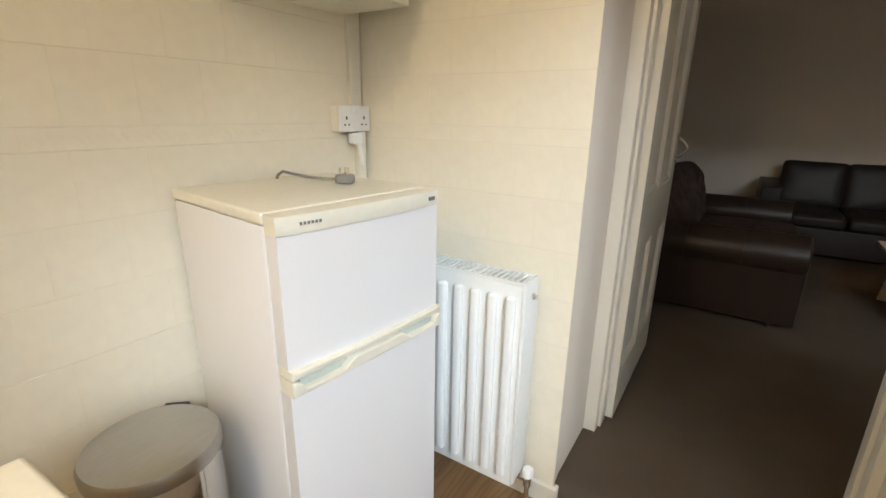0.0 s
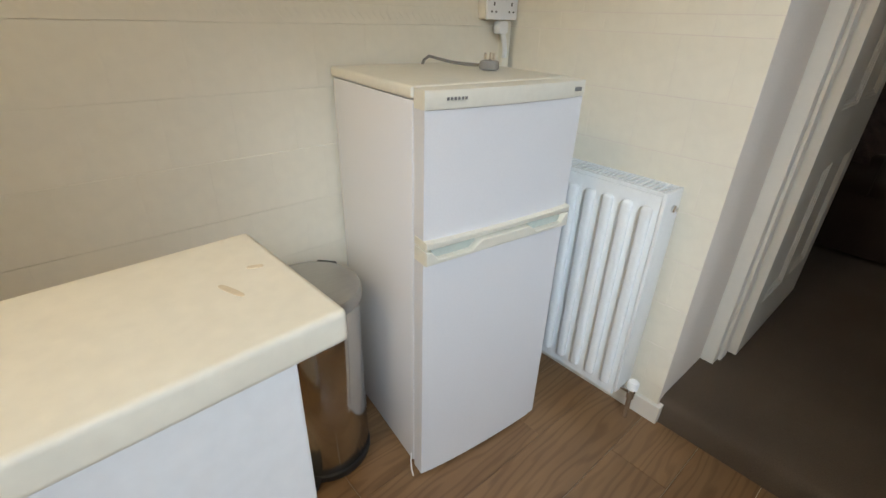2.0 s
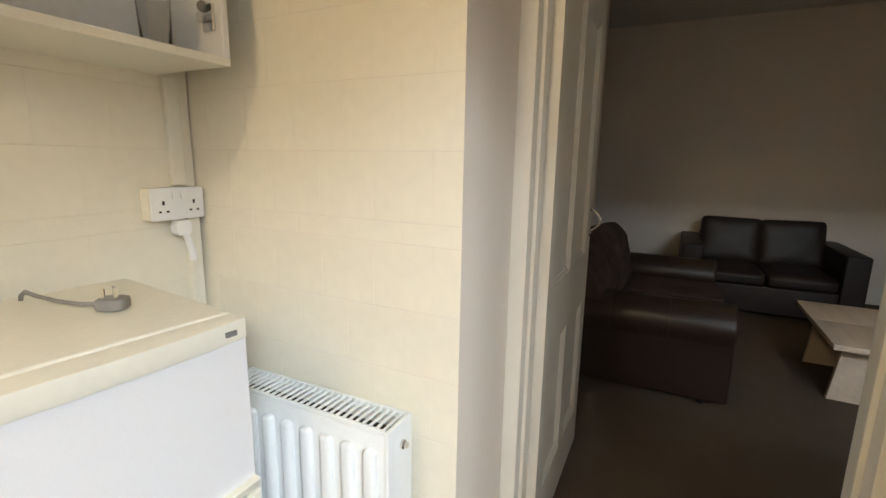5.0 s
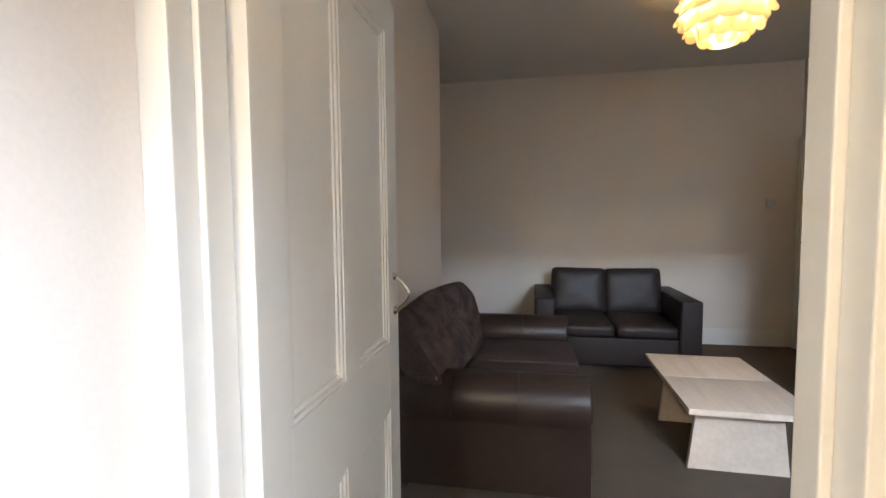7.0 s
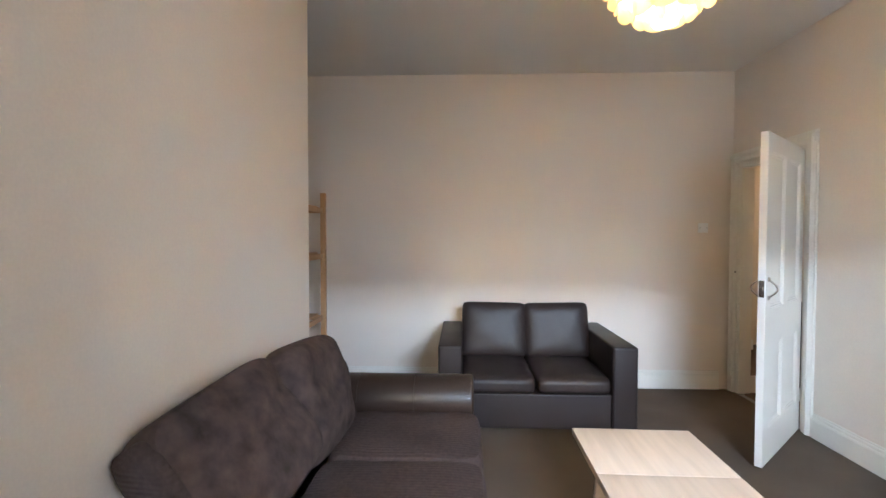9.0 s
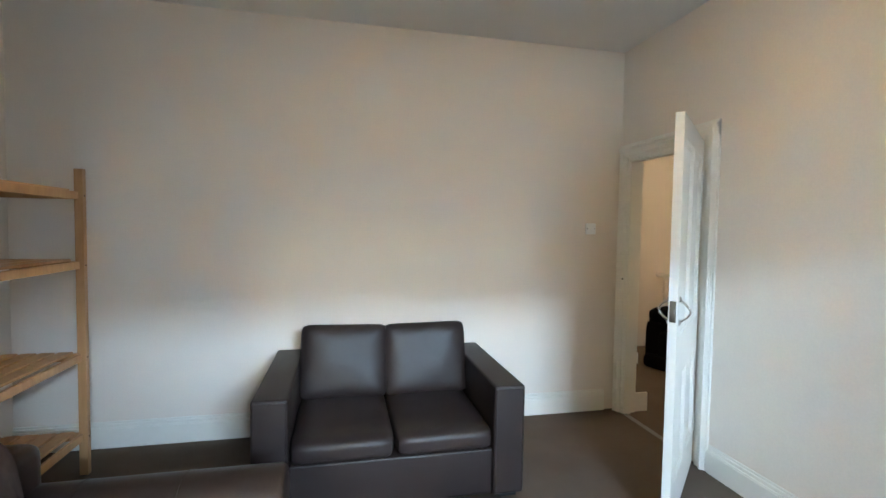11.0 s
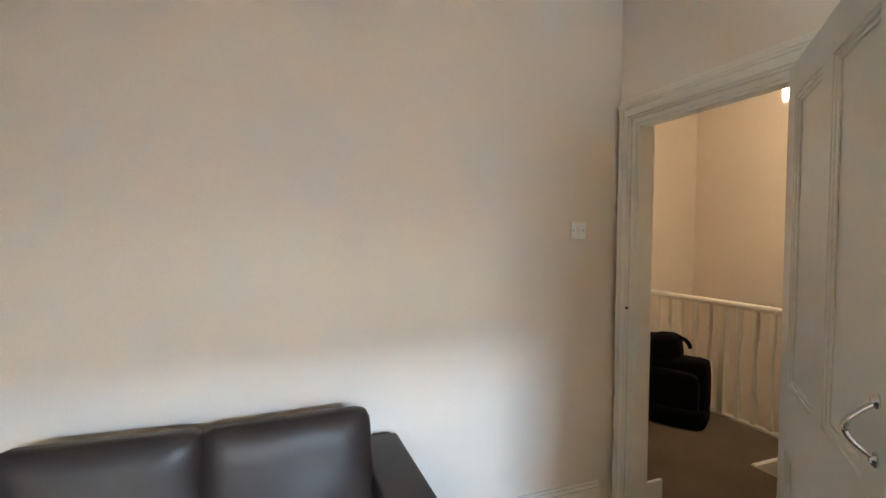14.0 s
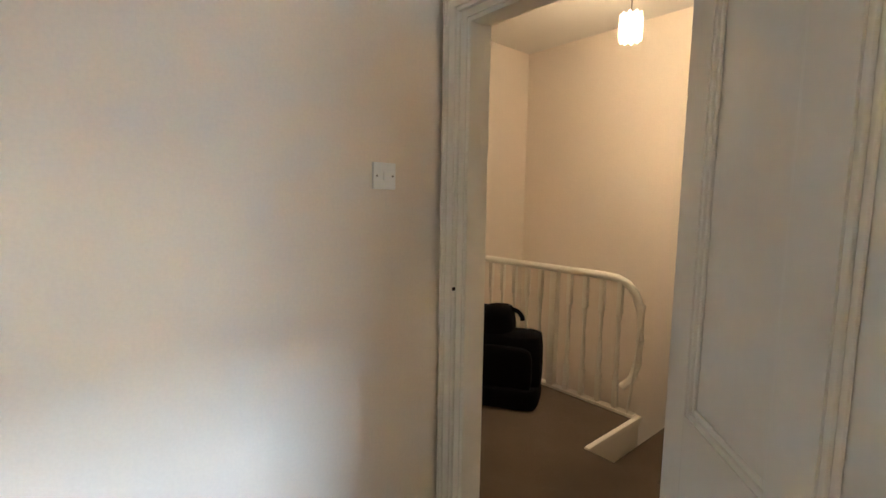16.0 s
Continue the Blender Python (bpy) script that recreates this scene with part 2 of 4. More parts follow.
def setting(name, bm, material, label, category, smooth=False):
    return tagged(part(name, bm, material, None, "", smooth), label, category, "", "structure")


def B(*a, **k):
    return box(bmesh.new(), *a, **k)


# ---- structure: kitchen ----
setting("kitchen_floor", B(-1.0, 1.05, -3.2, 0.02, -0.12, -0.004), JOINT, "wood-look laminate floor of the kitchen", "floor")
kwall_w = setting("kitchen_wall_west", B(-1.0, -0.846, -3.2, 0.0, -0.1, 2.6), JOINT, "cream painted tiled kitchen wall behind the fridge", "wall")
bm = box(bmesh.new(), 1.05, 1.20, -3.2, -2.35, -0.1, 2.6)
box(bm, 1.05, 1.20, -0.75, 0.0, -0.1, 2.6)
box(bm, 1.05, 1.20, -2.35, -0.75, -0.1, 1.05)
box(bm, 1.05, 1.20, -2.35, -0.75, 2.25, 2.6)
setting("kitchen_wall_east", bm, PAINT, "cream painted kitchen wall with a window opening", "wall")
setting("kitchen_wall_south", B(-1.0, 1.20, -3.4, -3.2, -0.1, 2.6), PAINT, "plain cream kitchen wall", "wall")
setting("kitchen_ceiling", B(-1.0, 1.20, -3.4, 0.0, 2.6, 2.75), CEILING, "plain white kitchen ceiling", "ceiling")

# wall between kitchen and living room, with the doorway and the living room window
DX0, DX1 = 0.0, 0.885
bm = box(bmesh.new(), -1.0, DX0, 0.004, 0.45, -0.1, CEIL)
box(bm, DX0, DX1, 0.004, 0.45, 2.16, CEIL)
box(bm, DX1, 1.22, 0.004, 0.45, -0.1, CEIL)
box(bm, 1.22, 2.62, 0.004, 0.45, -0.1, 0.85)
box(bm, 1.22, 2.62, 0.004, 0.45, 2.42, CEIL)
box(bm, 2.62, 3.27, 0.004, 0.45, -0.1, CEIL)
wall_mid = setting("wall_south", bm, PAINT, "thick magnolia painted wall between kitchen and living room", "wall")

# ---- structure: living room and landing ----
bm = box(bmesh.new(), -1.0, 3.15, 0.45, 5.05, -0.1, FLOOR)
setting("living_room_floor", bm, CARPET, "worn brown living room carpet", "floor")
bm = bmesh.new()
prism(bm, [(0.0, -0.05), (0.012, FLOOR - 0.03), (0.022, FLOOR - 0.010), (0.045, FLOOR), (0.45, FLOOR), (0.45, -0.05)], -DX1, -DX0 - 0.0, Matrix.Rotation(radians(90), 4, "Z"))
setting("doorway_step", bm, CARPET, "brown carpeted step up from the kitchen", "step", True)
setting("wall_north", B(-1.0, 3.27, 4.945, 5.09, -0.1, CEIL), PAINT, "magnolia painted wall behind the black sofa", "wall")
bm = box(bmesh.new(), 3.15, 3.27, 0.45, 4.055, -0.1, CEIL)
box(bm, 3.15, 3.27, 4.055, 4.865, 2.115, CEIL)
box(bm, 3.15, 3.27, 4.865, 4.945, -0.1, CEIL)
setting("wall_east", bm, PAINT, "magnolia painted wall with the doorway to the landing", "wall")
setting("chimney_breast", B(-1.0, -0.211, 0.45, 3.522, -0.1, CEIL), PAINT, "magnolia painted chimney breast behind the brown sofa", "wall")
setting("wall_west", B(-1.15, -1.0, 3.3, 5.09, -0.1, CEIL), PAINT, "magnolia painted alcove wall", "wall")
setting("ceiling", B(-1.15, 3.27, 0.0, 5.09, CEIL, CEIL + 0.12), CEILING, "plain off-white living room ceiling", "ceiling")

bm = box(bmesh.new(), 3.15, 4.87, 5.0, 6.7, -0.15, FLOOR)
box(bm, 3.15, 4.28, 3.3, 5.0, -0.15, FLOOR)
setting("landing_floor", bm, CARPET, "brown carpeted stair landing", "floor")
setting("landing_wall_north", B(3.27, 5.9, 6.7, 6.82, -2.5, CEIL), PAINT, "cream painted landing wall", "wall")
setting("landing_wall_east", B(5.76, 5.9, 2.6, 6.7, -2.5, CEIL), PAINT, "cream painted stairwell wall", "wall")
setting("landing_wall_south", B(3.27, 5.9, 2.5, 2.6, -2.5, CEIL), PAINT, "plain cream landing wall", "wall")
setting("landing_wall_west", B(3.16, 3.27, 5.09, 6.82, -0.1, CEIL), PAINT, "plain cream landing wall", "wall")
setting("landing_ceiling", B(3.27, 5.9, 2.5, 6.82, CEIL, CEIL + 0.12), CEILING, "plain landing ceiling", "ceiling")
setting("stairwell_floor", B(4.28, 5.9, 2.5, 6.82, -2.6, -2.5), CARPET, "brown carpet at the foot of the stairs", "floor")
setting("ground", B(-40, 40, -60, -3.4, -3.2, -3.0), BRICK_OUT, "brick-paved yard ground", "ground")
bm = box(bmesh.new(), -14, 20, -7.4, -7.0, -3.0, 4.3)
setting("yard_wall", bm, BRICK_OUT, "tall brick wall across the yard", "wall")


def skirting(name, x0, x1, y0, y1, z, face, label):
    """A skirting board with a moulded top; face is the side that it shows."""
    dx, dy = {"s": (0, -1), "n": (0, 1), "w": (-1, 0), "e": (1, 0)}[face]
    bm = bmesh.new()
    for t, a, b in ((0.018, 0.0, 0.135), (0.013, 0.135, 0.155), (0.008, 0.155, 0.17)):
        box(bm, x0 + min(0, dx * t), x1 + max(0, dx * t), y0 + min(0, dy * t), y1 + max(0, dy * t), z + a, z + b, 0.003)
    box(bm, x0 + min(0, dx * 0.021), x1 + max(0, dx * 0.021), y0 + min(0, dy * 0.021), y1 + max(0, dy * 0.021), z + 0.118, z + 0.126, 0.002)
    setting(name, bm, GLOSS, label, "skirting board")


skirting("baseboard_north", -1.0, 3.05, 4.944, 4.944, FLOOR, "s", "white gloss moulded skirting board, chipped")
skirting("baseboard_east", 3.149, 3.149, 0.45, 3.955, FLOOR, "w", "white gloss moulded skirting board")
skirting("baseboard_chimney", -0.21, -0.21, 0.45, 3.54, FLOOR, "e", "white gloss moulded skirting board behind the sofa")
bm = box(bmesh.new(), -0.845, 0.016, -0.016, 0.003, 0.0, 0.075, 0.004)
box(bm, 0.001, 0.016, 0.003, 0.05, 0.0, 0.075, 0.004)
setting("baseboard_kitchen", bm, GLOSS, "small white gloss skirting board under the radiator", "skirting board")
bm = box(bmesh.new(), -0.845, -0.83, -1.25, -0.017, 0.0, 0.075, 0.004)
setting("baseboard_kitchen_side", bm, GLOSS, "small white gloss skirting board behind the bin", "skirting board")

# ---- windows out of view ----


def window(name, m, w, h, label):
    win = tagged(thing(name, m, label, "window"), kind="structure")
    bm = box(bmesh.new(), -w / 2, w / 2, -0.03, 0.03, 0, 0.06, 0.005)
    box(bm, -w / 2, w / 2, -0.03, 0.03, h - 0.06, h, 0.005)
    box(bm, -w / 2, -w / 2 + 0.06, -0.03, 0.03, 0.06, h - 0.06, 0.005)
    box(bm, w / 2 - 0.06, w / 2, -0.03, 0.03, 0.06, h - 0.06, 0.005)
    part("window_frame", bm, GLOSS, win)
    p = part("pane", B(-w / 2 + 0.06, w / 2 - 0.06, -0.003, 0.003, 0.06, h - 0.06), GLASS, win)
    p.visible_shadow = False


window("window_1", pose(1.92, 0.12, 0.85), 1.4, 1.57, "white framed living room window onto the yard")
window("window_2", pose(1.165, -1.55, 1.05, 0, 0, 90), 1.6, 1.2, "white framed kitchen window onto the yard")

# ---- doors ----


def door_case(name, m, w, h, depth, label, lt=0.03):
    """Lining and architraves of a doorway; x runs along the wall, y through it, opening from x 0 to w."""
    d = tagged(thing(name, m, label, "door frame"), kind="structure")
    bm = box(bmesh.new(), 0, lt, 0, depth, 0, h, 0.003)
    box(bm, w - 0.03, w, 0, depth, 0, h, 0.003)
    box(bm, lt, w - 0.03, 0, depth, h - 0.03, h, 0.003)
    part("lining", bm, GLOSS, d)
    bm = box(bmesh.new(), lt, lt + 0.012, 0.045, depth - 0.005, 0, h - 0.03, 0.003)
    box(bm, w - 0.045, w - 0.03, 0.05, depth - 0.005, 0, h - 0.03, 0.003)
    box(bm, lt + 0.012, w - 0.045, 0.05, depth - 0.005, h - 0.045, h - 0.03, 0.003)
    part("door_stop", bm, GLOSS, d)
    return d


def architrave(d, w, h, y, left=0.1, right=0.1, s=-1):
    steps = ((0.0, 1.0, 0.014), (0.12, 0.86, 0.022), (0.5, 0.80, 0.030), (0.62, 0.74, 0.036))
    for nm, wid, lo in (("architrave", left, True), ("architrave", right, False)):
        bm = bmesh.new()
        for a, b, t in steps:
            x0, x1 = (0.006 - wid * b, 0.006 - wid * a) if lo else (w - 0.006 + wid * a, w - 0.006 + wid * b)
            box(bm, x0, x1, min(y, y + s * t), max(y, y + s * t), 0, h + 0.094 * (a if a else 0) - (0.0 if a else 0.006), 0.003)
        part(nm, bm, GLOSS, d)
    bm = bmesh.new()
    for a, b, t in steps:
        box(bm, -left * 0.9, w + right * 0.9, min(y, y + s * (t + 0.001)), max(y, y + s * (t + 0.001)), h - 0.006 + 0.1 * a, h - 0.006 + 0.1 * b, 0.003)
    part("head_architrave", bm, GLOSS, d)


def d_handle(parent, x, z, side):
    h = part("handle", tube(bmesh.new(), [(x, side * (0.022 + 0.045 * math.sin(math.pi * k / 12)), z - 0.052 + 0.104 * k / 12) for k in range(13)], 0.0062), CHROME, parent, "bright chrome bow handle", True)
    for zz in (-0.055, 0.055):
        bm = lathe(bmesh.new(), [(0.015, 0.0), (0.015, 0.003), (0.011, 0.007), (0.006, 0.010)], pose(x, side * 0.0202, z + zz, -90 * side, 0, 0), 20)
        part("plate", bm, CHROME, h, "round chrome fixing plate", True)


def door_leaf(name, m, w, h, label, rail, handle_z):
    """A four-panel door: hinge edge at x 0, x along the leaf, thickness in y."""
    d = thing(name, m, label, "door")
    T, st, mid = 0.02, 0.098, 0.09
    cx = w / 2
    bm = box(bmesh.new(), 0, st, -T, T, 0, h, 0.002)
    box(bm, w - st, w, -T, T, 0, h, 0.002)
    for a, b in ((0, 0.21), (rail - 0.105, rail + 0.105), (h - 0.11, h)):
        box(bm, st, w - st, -T + 0.0004, T - 0.0004, a, b)
    for a, b in ((0.21, rail - 0.105), (rail + 0.105, h - 0.11)):
        box(bm, cx - mid / 2, cx + mid / 2, -T + 0.0004, T - 0.0004, a, b)
    part("door_frame", bm, GLOSS, d)
    for x0, x1 in ((st, cx - mid / 2), (cx + mid / 2, w - st)):
        for z0, z1 in ((0.21, rail - 0.105), (rail + 0.105, h - 0.11)):
            p = part("panel", B(x0, x1, -0.006, 0.006, z0, z1), GLOSS, d)
            bm = bmesh.new()
            for s in (-1, 1):
                for k, dep in ((0.0, 0.017), (0.012, 0.012)):
                    e0, e1 = k, k + 0.012
                    ya, yb = sorted((s * 0.006, s * dep))
                    box(bm, x0 + e0, x0 + e1, ya, yb, z0 + e0, z1 - e0, 0.003)
                    box(bm, x1 - e1, x1 - e0, ya, yb, z0 + e0, z1 - e0, 0.003)
                    box(bm, x0 + e1, x1 - e1, ya, yb, z0 + e0, z0 + e1, 0.003)
                    box(bm, x0 + e1, x1 - e1, ya, yb, z1 - e1, z1 - e0, 0.003)
            part("moulding", bm, GLOSS, p)
    for s in (-1, 1):
        d_handle(d, w - 0.045, handle_z, s)
    part("latch_plate", B(w - 0.001, w + 0.002, -0.014, 0.014, handle_z - 0.05, handle_z + 0.05, 0.001), CHROME, d, "worn steel latch plate")
    part("latch", B(w + 0.002, w + 0.012, -0.008, 0.008, handle_z - 0.012, handle_z + 0.012, 0.002), CHROME, d)
    for zz in (0.2, h - 0.25):
        part("hinge", B(-0.012, 0.0, T - 0.004, T + 0.008, zz, zz + 0.09, 0.002), GLOSS, d, "painted-over hinge")
    return d


# kitchen doorway: deep plain reveal, then the lining on the living room side
d1 = door_case("door_frame_1", pose(0.0, 0.345, FLOOR), DX1, 2.05, 0.11, "white gloss door lining, chipped low down", 0.048)
architrave(d1, DX1, 2.05, 0.106, 0.09, 0.09, 1)
door_leaf("kitchen_door", pose(0.069, 0.458, FLOOR + 0.012, 0, 0, 90.0), 0.78, 1.98, "white gloss four-panel door standing open into the living room", 0.83, 1.082)
chip = mat("bare_wood_chip", (0.10, 0.075, 0.05), 0.8, vary=0.2)
for y, z, h in ((0.088, 0.236, 0.030), (0.098, 0.205, 0.018), (0.092, 0.268, 0.012)):
    part("chip", cushion(bmesh.new(), h, 0.007, 0.0012, pose(0.0482, y, z, 0, 90, 0), 0.3, 0, 0, 4, 3), chip, d1, "chipped paint")
# landing doorway
d2 = door_case("door_frame_2", pose(3.27, 4.055, FLOOR, 0, 0, 90), 0.81, 2.02, 0.12, "white gloss door lining to the landing")
architrave(d2, 0.81, 2.02, 0.12, 0.10, 0.075, 1)
bm = box(bmesh.new(), 0.795, 0.812, -0.12, 0.0, 0, 0.15, 0.003)
part("plinth", bm, GLOSS, d2)
part("strike_hole", B(0.8025, 0.806, 0.128, 0.142, 1.064, 1.076, 0.001), DARK, d2, "dark latch hole in the frame")
LEAF2 = math.degrees(math.atan2(3.49 - 4.082, 2.475 - 3.116))
door_leaf("landing_door", pose(3.116, 4.082, FLOOR + 0.012, 0, 0, LEAF2), 0.855, 1.98, "white gloss four-panel door standing open with bow handles", 0.83, 1.06)
bm = box(bmesh.new(), 3.15, 3.19, 4.09, 4.835, FLOOR, FLOOR + 0.004, 0.002)
setting("threshold_strip", bm, GREY_PLASTIC, "narrow metal carpet strip in the doorway", "threshold strip")

# ---- kitchen things ----


def fridge():
    f = thing("fridge_freezer", pose(-0.352, -0.782, 0, 0, 0, -6.8), "white two-door fridge freezer with cream trim, slightly askew", "fridge freezer")
    W, D, Hh = 0.474, 0.478, 1.146
    # x to the back is negative, y along the front
    part("body", B(-D, -0.055, 0.0, W, 0.02, Hh - 0.028, 0.006), WHITE_ENAMEL, f, "white enamelled cabinet", True)
    part("top", B(-D - 0.005, -0.052, -0.003, W + 0.003, Hh - 0.027, Hh, 0.008, 3), CREAM_PLASTIC, f, "cream plastic top", True)
    part("gasket", B(-0.055, -0.046, 0.014, W - 0.014, 0.04, Hh - 0.03), GREY_PLASTIC, f)
    for nm, z0, z1 in (("freezer_door", 0.814, Hh - 0.042), ("fridge_door", 0.014, 0.752)):
        out = []
        for k in range(13):
            y = W * k / 12
            out.append((0.012 * math.sin(math.pi * k / 12) ** 0.6 - 0.006, y))
        bm = bmesh.new()
        outline = [(-0.046, 0.0), *out, (-0.046, W)]
        b = bmesh.new()
        face = b.faces.new([b.verts.new((x, y, z0)) for x, y in outline])
        r = bmesh.ops.extrude_face_region(b, geom=[face])
        for v in r["geom"]:
            if isinstance(v, bmesh.types.BMVert):
                v.co.z = z1
        bmesh.ops.recalc_face_normals(b, faces=b.faces[:])
        merge(bm, b)
        d = part(nm, bm, WHITE_ENAMEL, f, "white enamelled door", True)
        # cream trim and grip along the inner edge of the door
        if nm == "freezer_door":
            t0, t1 = z1 + 0.0005, Hh - 0.002
            part("trim", trim_bar(W, t0, t1, 0.006), CREAM_PLASTIC, d, "cream plastic trim", True)
            part("grip", grip_bar(W, 0.7935, z0 - 0.0005, False), CREAM_PLASTIC, d, "cream plastic grip along the door's lower edge", True)
        else:
            part("grip", grip_bar(W, z1 + 0.0005, 0.7895, True), CREAM_PLASTIC, d, "cream plastic grip with two scooped ends", True)
            for y0, y1 in ((0.022, 0.150), (W - 0.150, W - 0.022)):
                bm = cushion(bmesh.new(), y1 - y0, 0.040, 0.010, pose(-0.006, (y0 + y1) / 2, z1 + 0.028) @ Matrix.Rotation(radians(90), 4, "Y") @ Matrix.Rotation(radians(90), 4, "Z"), 0.2, 0, 0, 5, 4)
                part("finger_recess", bm, mat_pull, d, "glossy grey-green finger recess", True)
    bm = bmesh.new()
    for k in range(6):
        box(bm, 0.0072 + 0.0009 * k, 0.0086 + 0.0009 * k, 0.045 + 0.0085 * k, 0.0505 + 0.0085 * k, Hh - 0.0225, Hh - 0.0165)
    part("badge", bm, GREY_PLASTIC, f, "small grey maker's badge drawn as bars")
    part("rating_mark", B(0.004, 0.0085, W - 0.045, W - 0.025, Hh - 0.026, Hh - 0.017), GREY_PLASTIC, f)
    part("loose_wire", tube(bmesh.new(), [(-0.058, -0.004, 0.055), (-0.054, -0.008, 0.03), (-0.040, -0.014, 0.012), (-0.020, -0.020, 0.004)], 0.0022, 6), WHITE_PLASTIC, f, "thin white wire end hanging to the floor", True)
    for x in (-0.38, -0.09):
        for y in (0.05, W - 0.05):
            part("foot", lathe(bmesh.new(), [(0.018, 0), (0.018, 0.015), (0.01, 0.022)], pose(x, y, 0), 12), BLACK_PLASTIC, f)
    return f


def trim_bar(W, z0, z1, out):
    b = bmesh.new()
    outline = [(-0.046, -0.001)]
    for k in range(13):
        outline.append((0.012 * math.sin(math.pi * k / 12) ** 0.6 - 0.006 + out * min(1, 4 * min(k, 12 - k) / 12 + 0.3), -0.001 + (W + 0.002) * k / 12))
    outline.append((-0.046, W + 0.001))
    face = b.faces.new([b.verts.new((x, y, z0)) for x, y in outline])
    r = bmesh.ops.extrude_face_region(b, geom=[face])
    for v in r["geom"]:
        if isinstance(v, bmesh.types.BMVert):
            v.co.z = z1
    bmesh.ops.recalc_face_normals(b, faces=b.faces[:])
    rim = [e for e in b.edges if abs(e.verts[0].co.z - e.verts[1].co.z) < 1e-6 and min(e.verts[0].co.x, e.verts[1].co.x) > -0.04]
    bmesh.ops.bevel(b, geom=rim, offset=min(0.004, (z1 - z0) * 0.3), segments=2, profile=0.6, affect="EDGES")
    return b


def grip_bar(W, z0, z1, scooped):
    """A bar across the door whose top edge dips smoothly at both ends, or whose lower edge is straight."""
    n = 48
    top = []
    for k in range(n + 1):
        y = -0.001 + (W + 0.002) * k / n
        e = min(y, W - y)
        dip = 0.0
        if scooped:
            dip = 0.022 * min(1, max(0, (e - 0.014) / 0.016)) * min(1, max(0, (0.158 - e) / 0.03))
        top.append((y, z1 - dip))
    b = prism(bmesh.new(), [(-0.001, z0), (W + 0.001, z0), *top[::-1]], -0.020, 0.046, Matrix.Rotation(radians(90), 4, "Z"), 0.0035, 3)
    for v in b.verts:
        if v.co.x > -0.03:
            v.co.x += 0.010 * (math.sin(math.pi * min(1, max(0, v.co.y / W))) ** 0.6 - 1)
    return b


mat_pull = mat("finger_recess_plastic", (0.52, 0.57, 0.52), 0.25, vary=0.05, bump=0)
fridge()


def radiator():
    r = thing("radiator", pose(-0.100, -0.026, 0.12), "white double-panel radiator with a grille top, hung on the wall", "radiator")
    W, Hh, T = 0.52, 0.740, 0.106
    for y0, nm in ((-T, "front_panel"), (-0.025, "back_panel")):
        bm = box(bmesh.new(), -W + 0.012, -0.012, y0, y0 + 0.012, 0.0, Hh - 0.012, 0.004)
        panel = part(nm, bm, RADIATOR_PAINT, r, "", True)
        if nm == "front_panel":
            b = bmesh.new()
            bmesh.ops.create_cube(b, size=1, matrix=Matrix.Diagonal((0.032, 0.032, Hh - 0.085, 1)))
            bmesh.ops.bevel(b, geom=b.edges[:], offset=0.0105, segments=4, profile=0.5, affect="EDGES")
            me = bpy.data.meshes.new("flute")
            b.to_mesh(me)
            b.free()
            me.materials.append(RADIATOR_PAINT)
            for f in me.polygons:
                f.use_smooth = True
            for k in range(8):
                piece("flute", me, (-W + 0.045 + k * 0.0612, y0 - 0.001, Hh / 2 - 0.006), panel)
    for x0, x1 in ((-W, -W + 0.0115), (-0.0115, 0.0)):
        part("side_cover", B(x0, x1, -T - 0.003, -0.008, 0.02, Hh, 0.003), RADIATOR_PAINT, r, "", True)
    bm = box(bmesh.new(), -W + 0.012, -0.012, -T + 0.001, -T + 0.010, Hh - 0.0115, Hh, 0.002)
    box(bm, -W + 0.012, -0.012, -0.018, -0.009, Hh - 0.0115, Hh, 0.002)
    g = part("top_grille", bm, RADIATOR_PAINT, r)
    n = 27
    slat = bmesh.new()
    box(slat, -0.0029, 0.0029, -T + 0.010, -0.018, -0.004, 0.0)
    me = bpy.data.meshes.new("slat")
    slat.to_mesh(me)
    slat.free()
    me.materials.append(RADIATOR_PAINT)
    for k in range(n):
        piece("slat", me, (-W + 0.020 + (W - 0.040) * k / (n - 1), 0, Hh - 0.001), g)
    for x in (-W + 0.05, -0.09):
        part("bracket", B(x, x + 0.04, -0.013, 0.029, 0.1, Hh - 0.1), RADIATOR_PAINT, r)
    # white metal inside; the shade between the slats is put into its colour
    part("convector", B(-W + 0.0125, -0.0125, -T + 0.013, -0.026, 0.08, Hh - 0.04), DARK, r, "convector block, coloured near-black for the shade under the grille")
    part("bleed_plug", lathe(bmesh.new(), [(0.011, 0), (0.011, 0.006), (0.007, 0.009), (0.007, 0.014)], pose(0.0, -0.052, Hh - 0.055, 0, 90, 0), 16), CHROME, r, "chrome plug", True)
    # valve and pipe
    v = part("valve", lathe(bmesh.new(), [(0.009, -0.115), (0.009, -0.025), (0.014, -0.02), (0.014, 0.012), (0.010, 0.018)], pose(0.028, -0.045, 0.0), 16), CHROME, r, "brass and chrome valve with pipe", True)
    part("valve_cap", lathe(bmesh.new(), [(0.015, 0.018), (0.019, 0.022), (0.019, 0.046), (0.015, 0.051)], pose(0.028, -0.045, 0.0), 20), WHITE_PLASTIC, v, "white plastic cap", True)
    part("tail", tube(bmesh.new(), [(-0.01, -0.045, 0.004), (0.028, -0.045, 0.004)], 0.009), CHROME, v)


radiator()


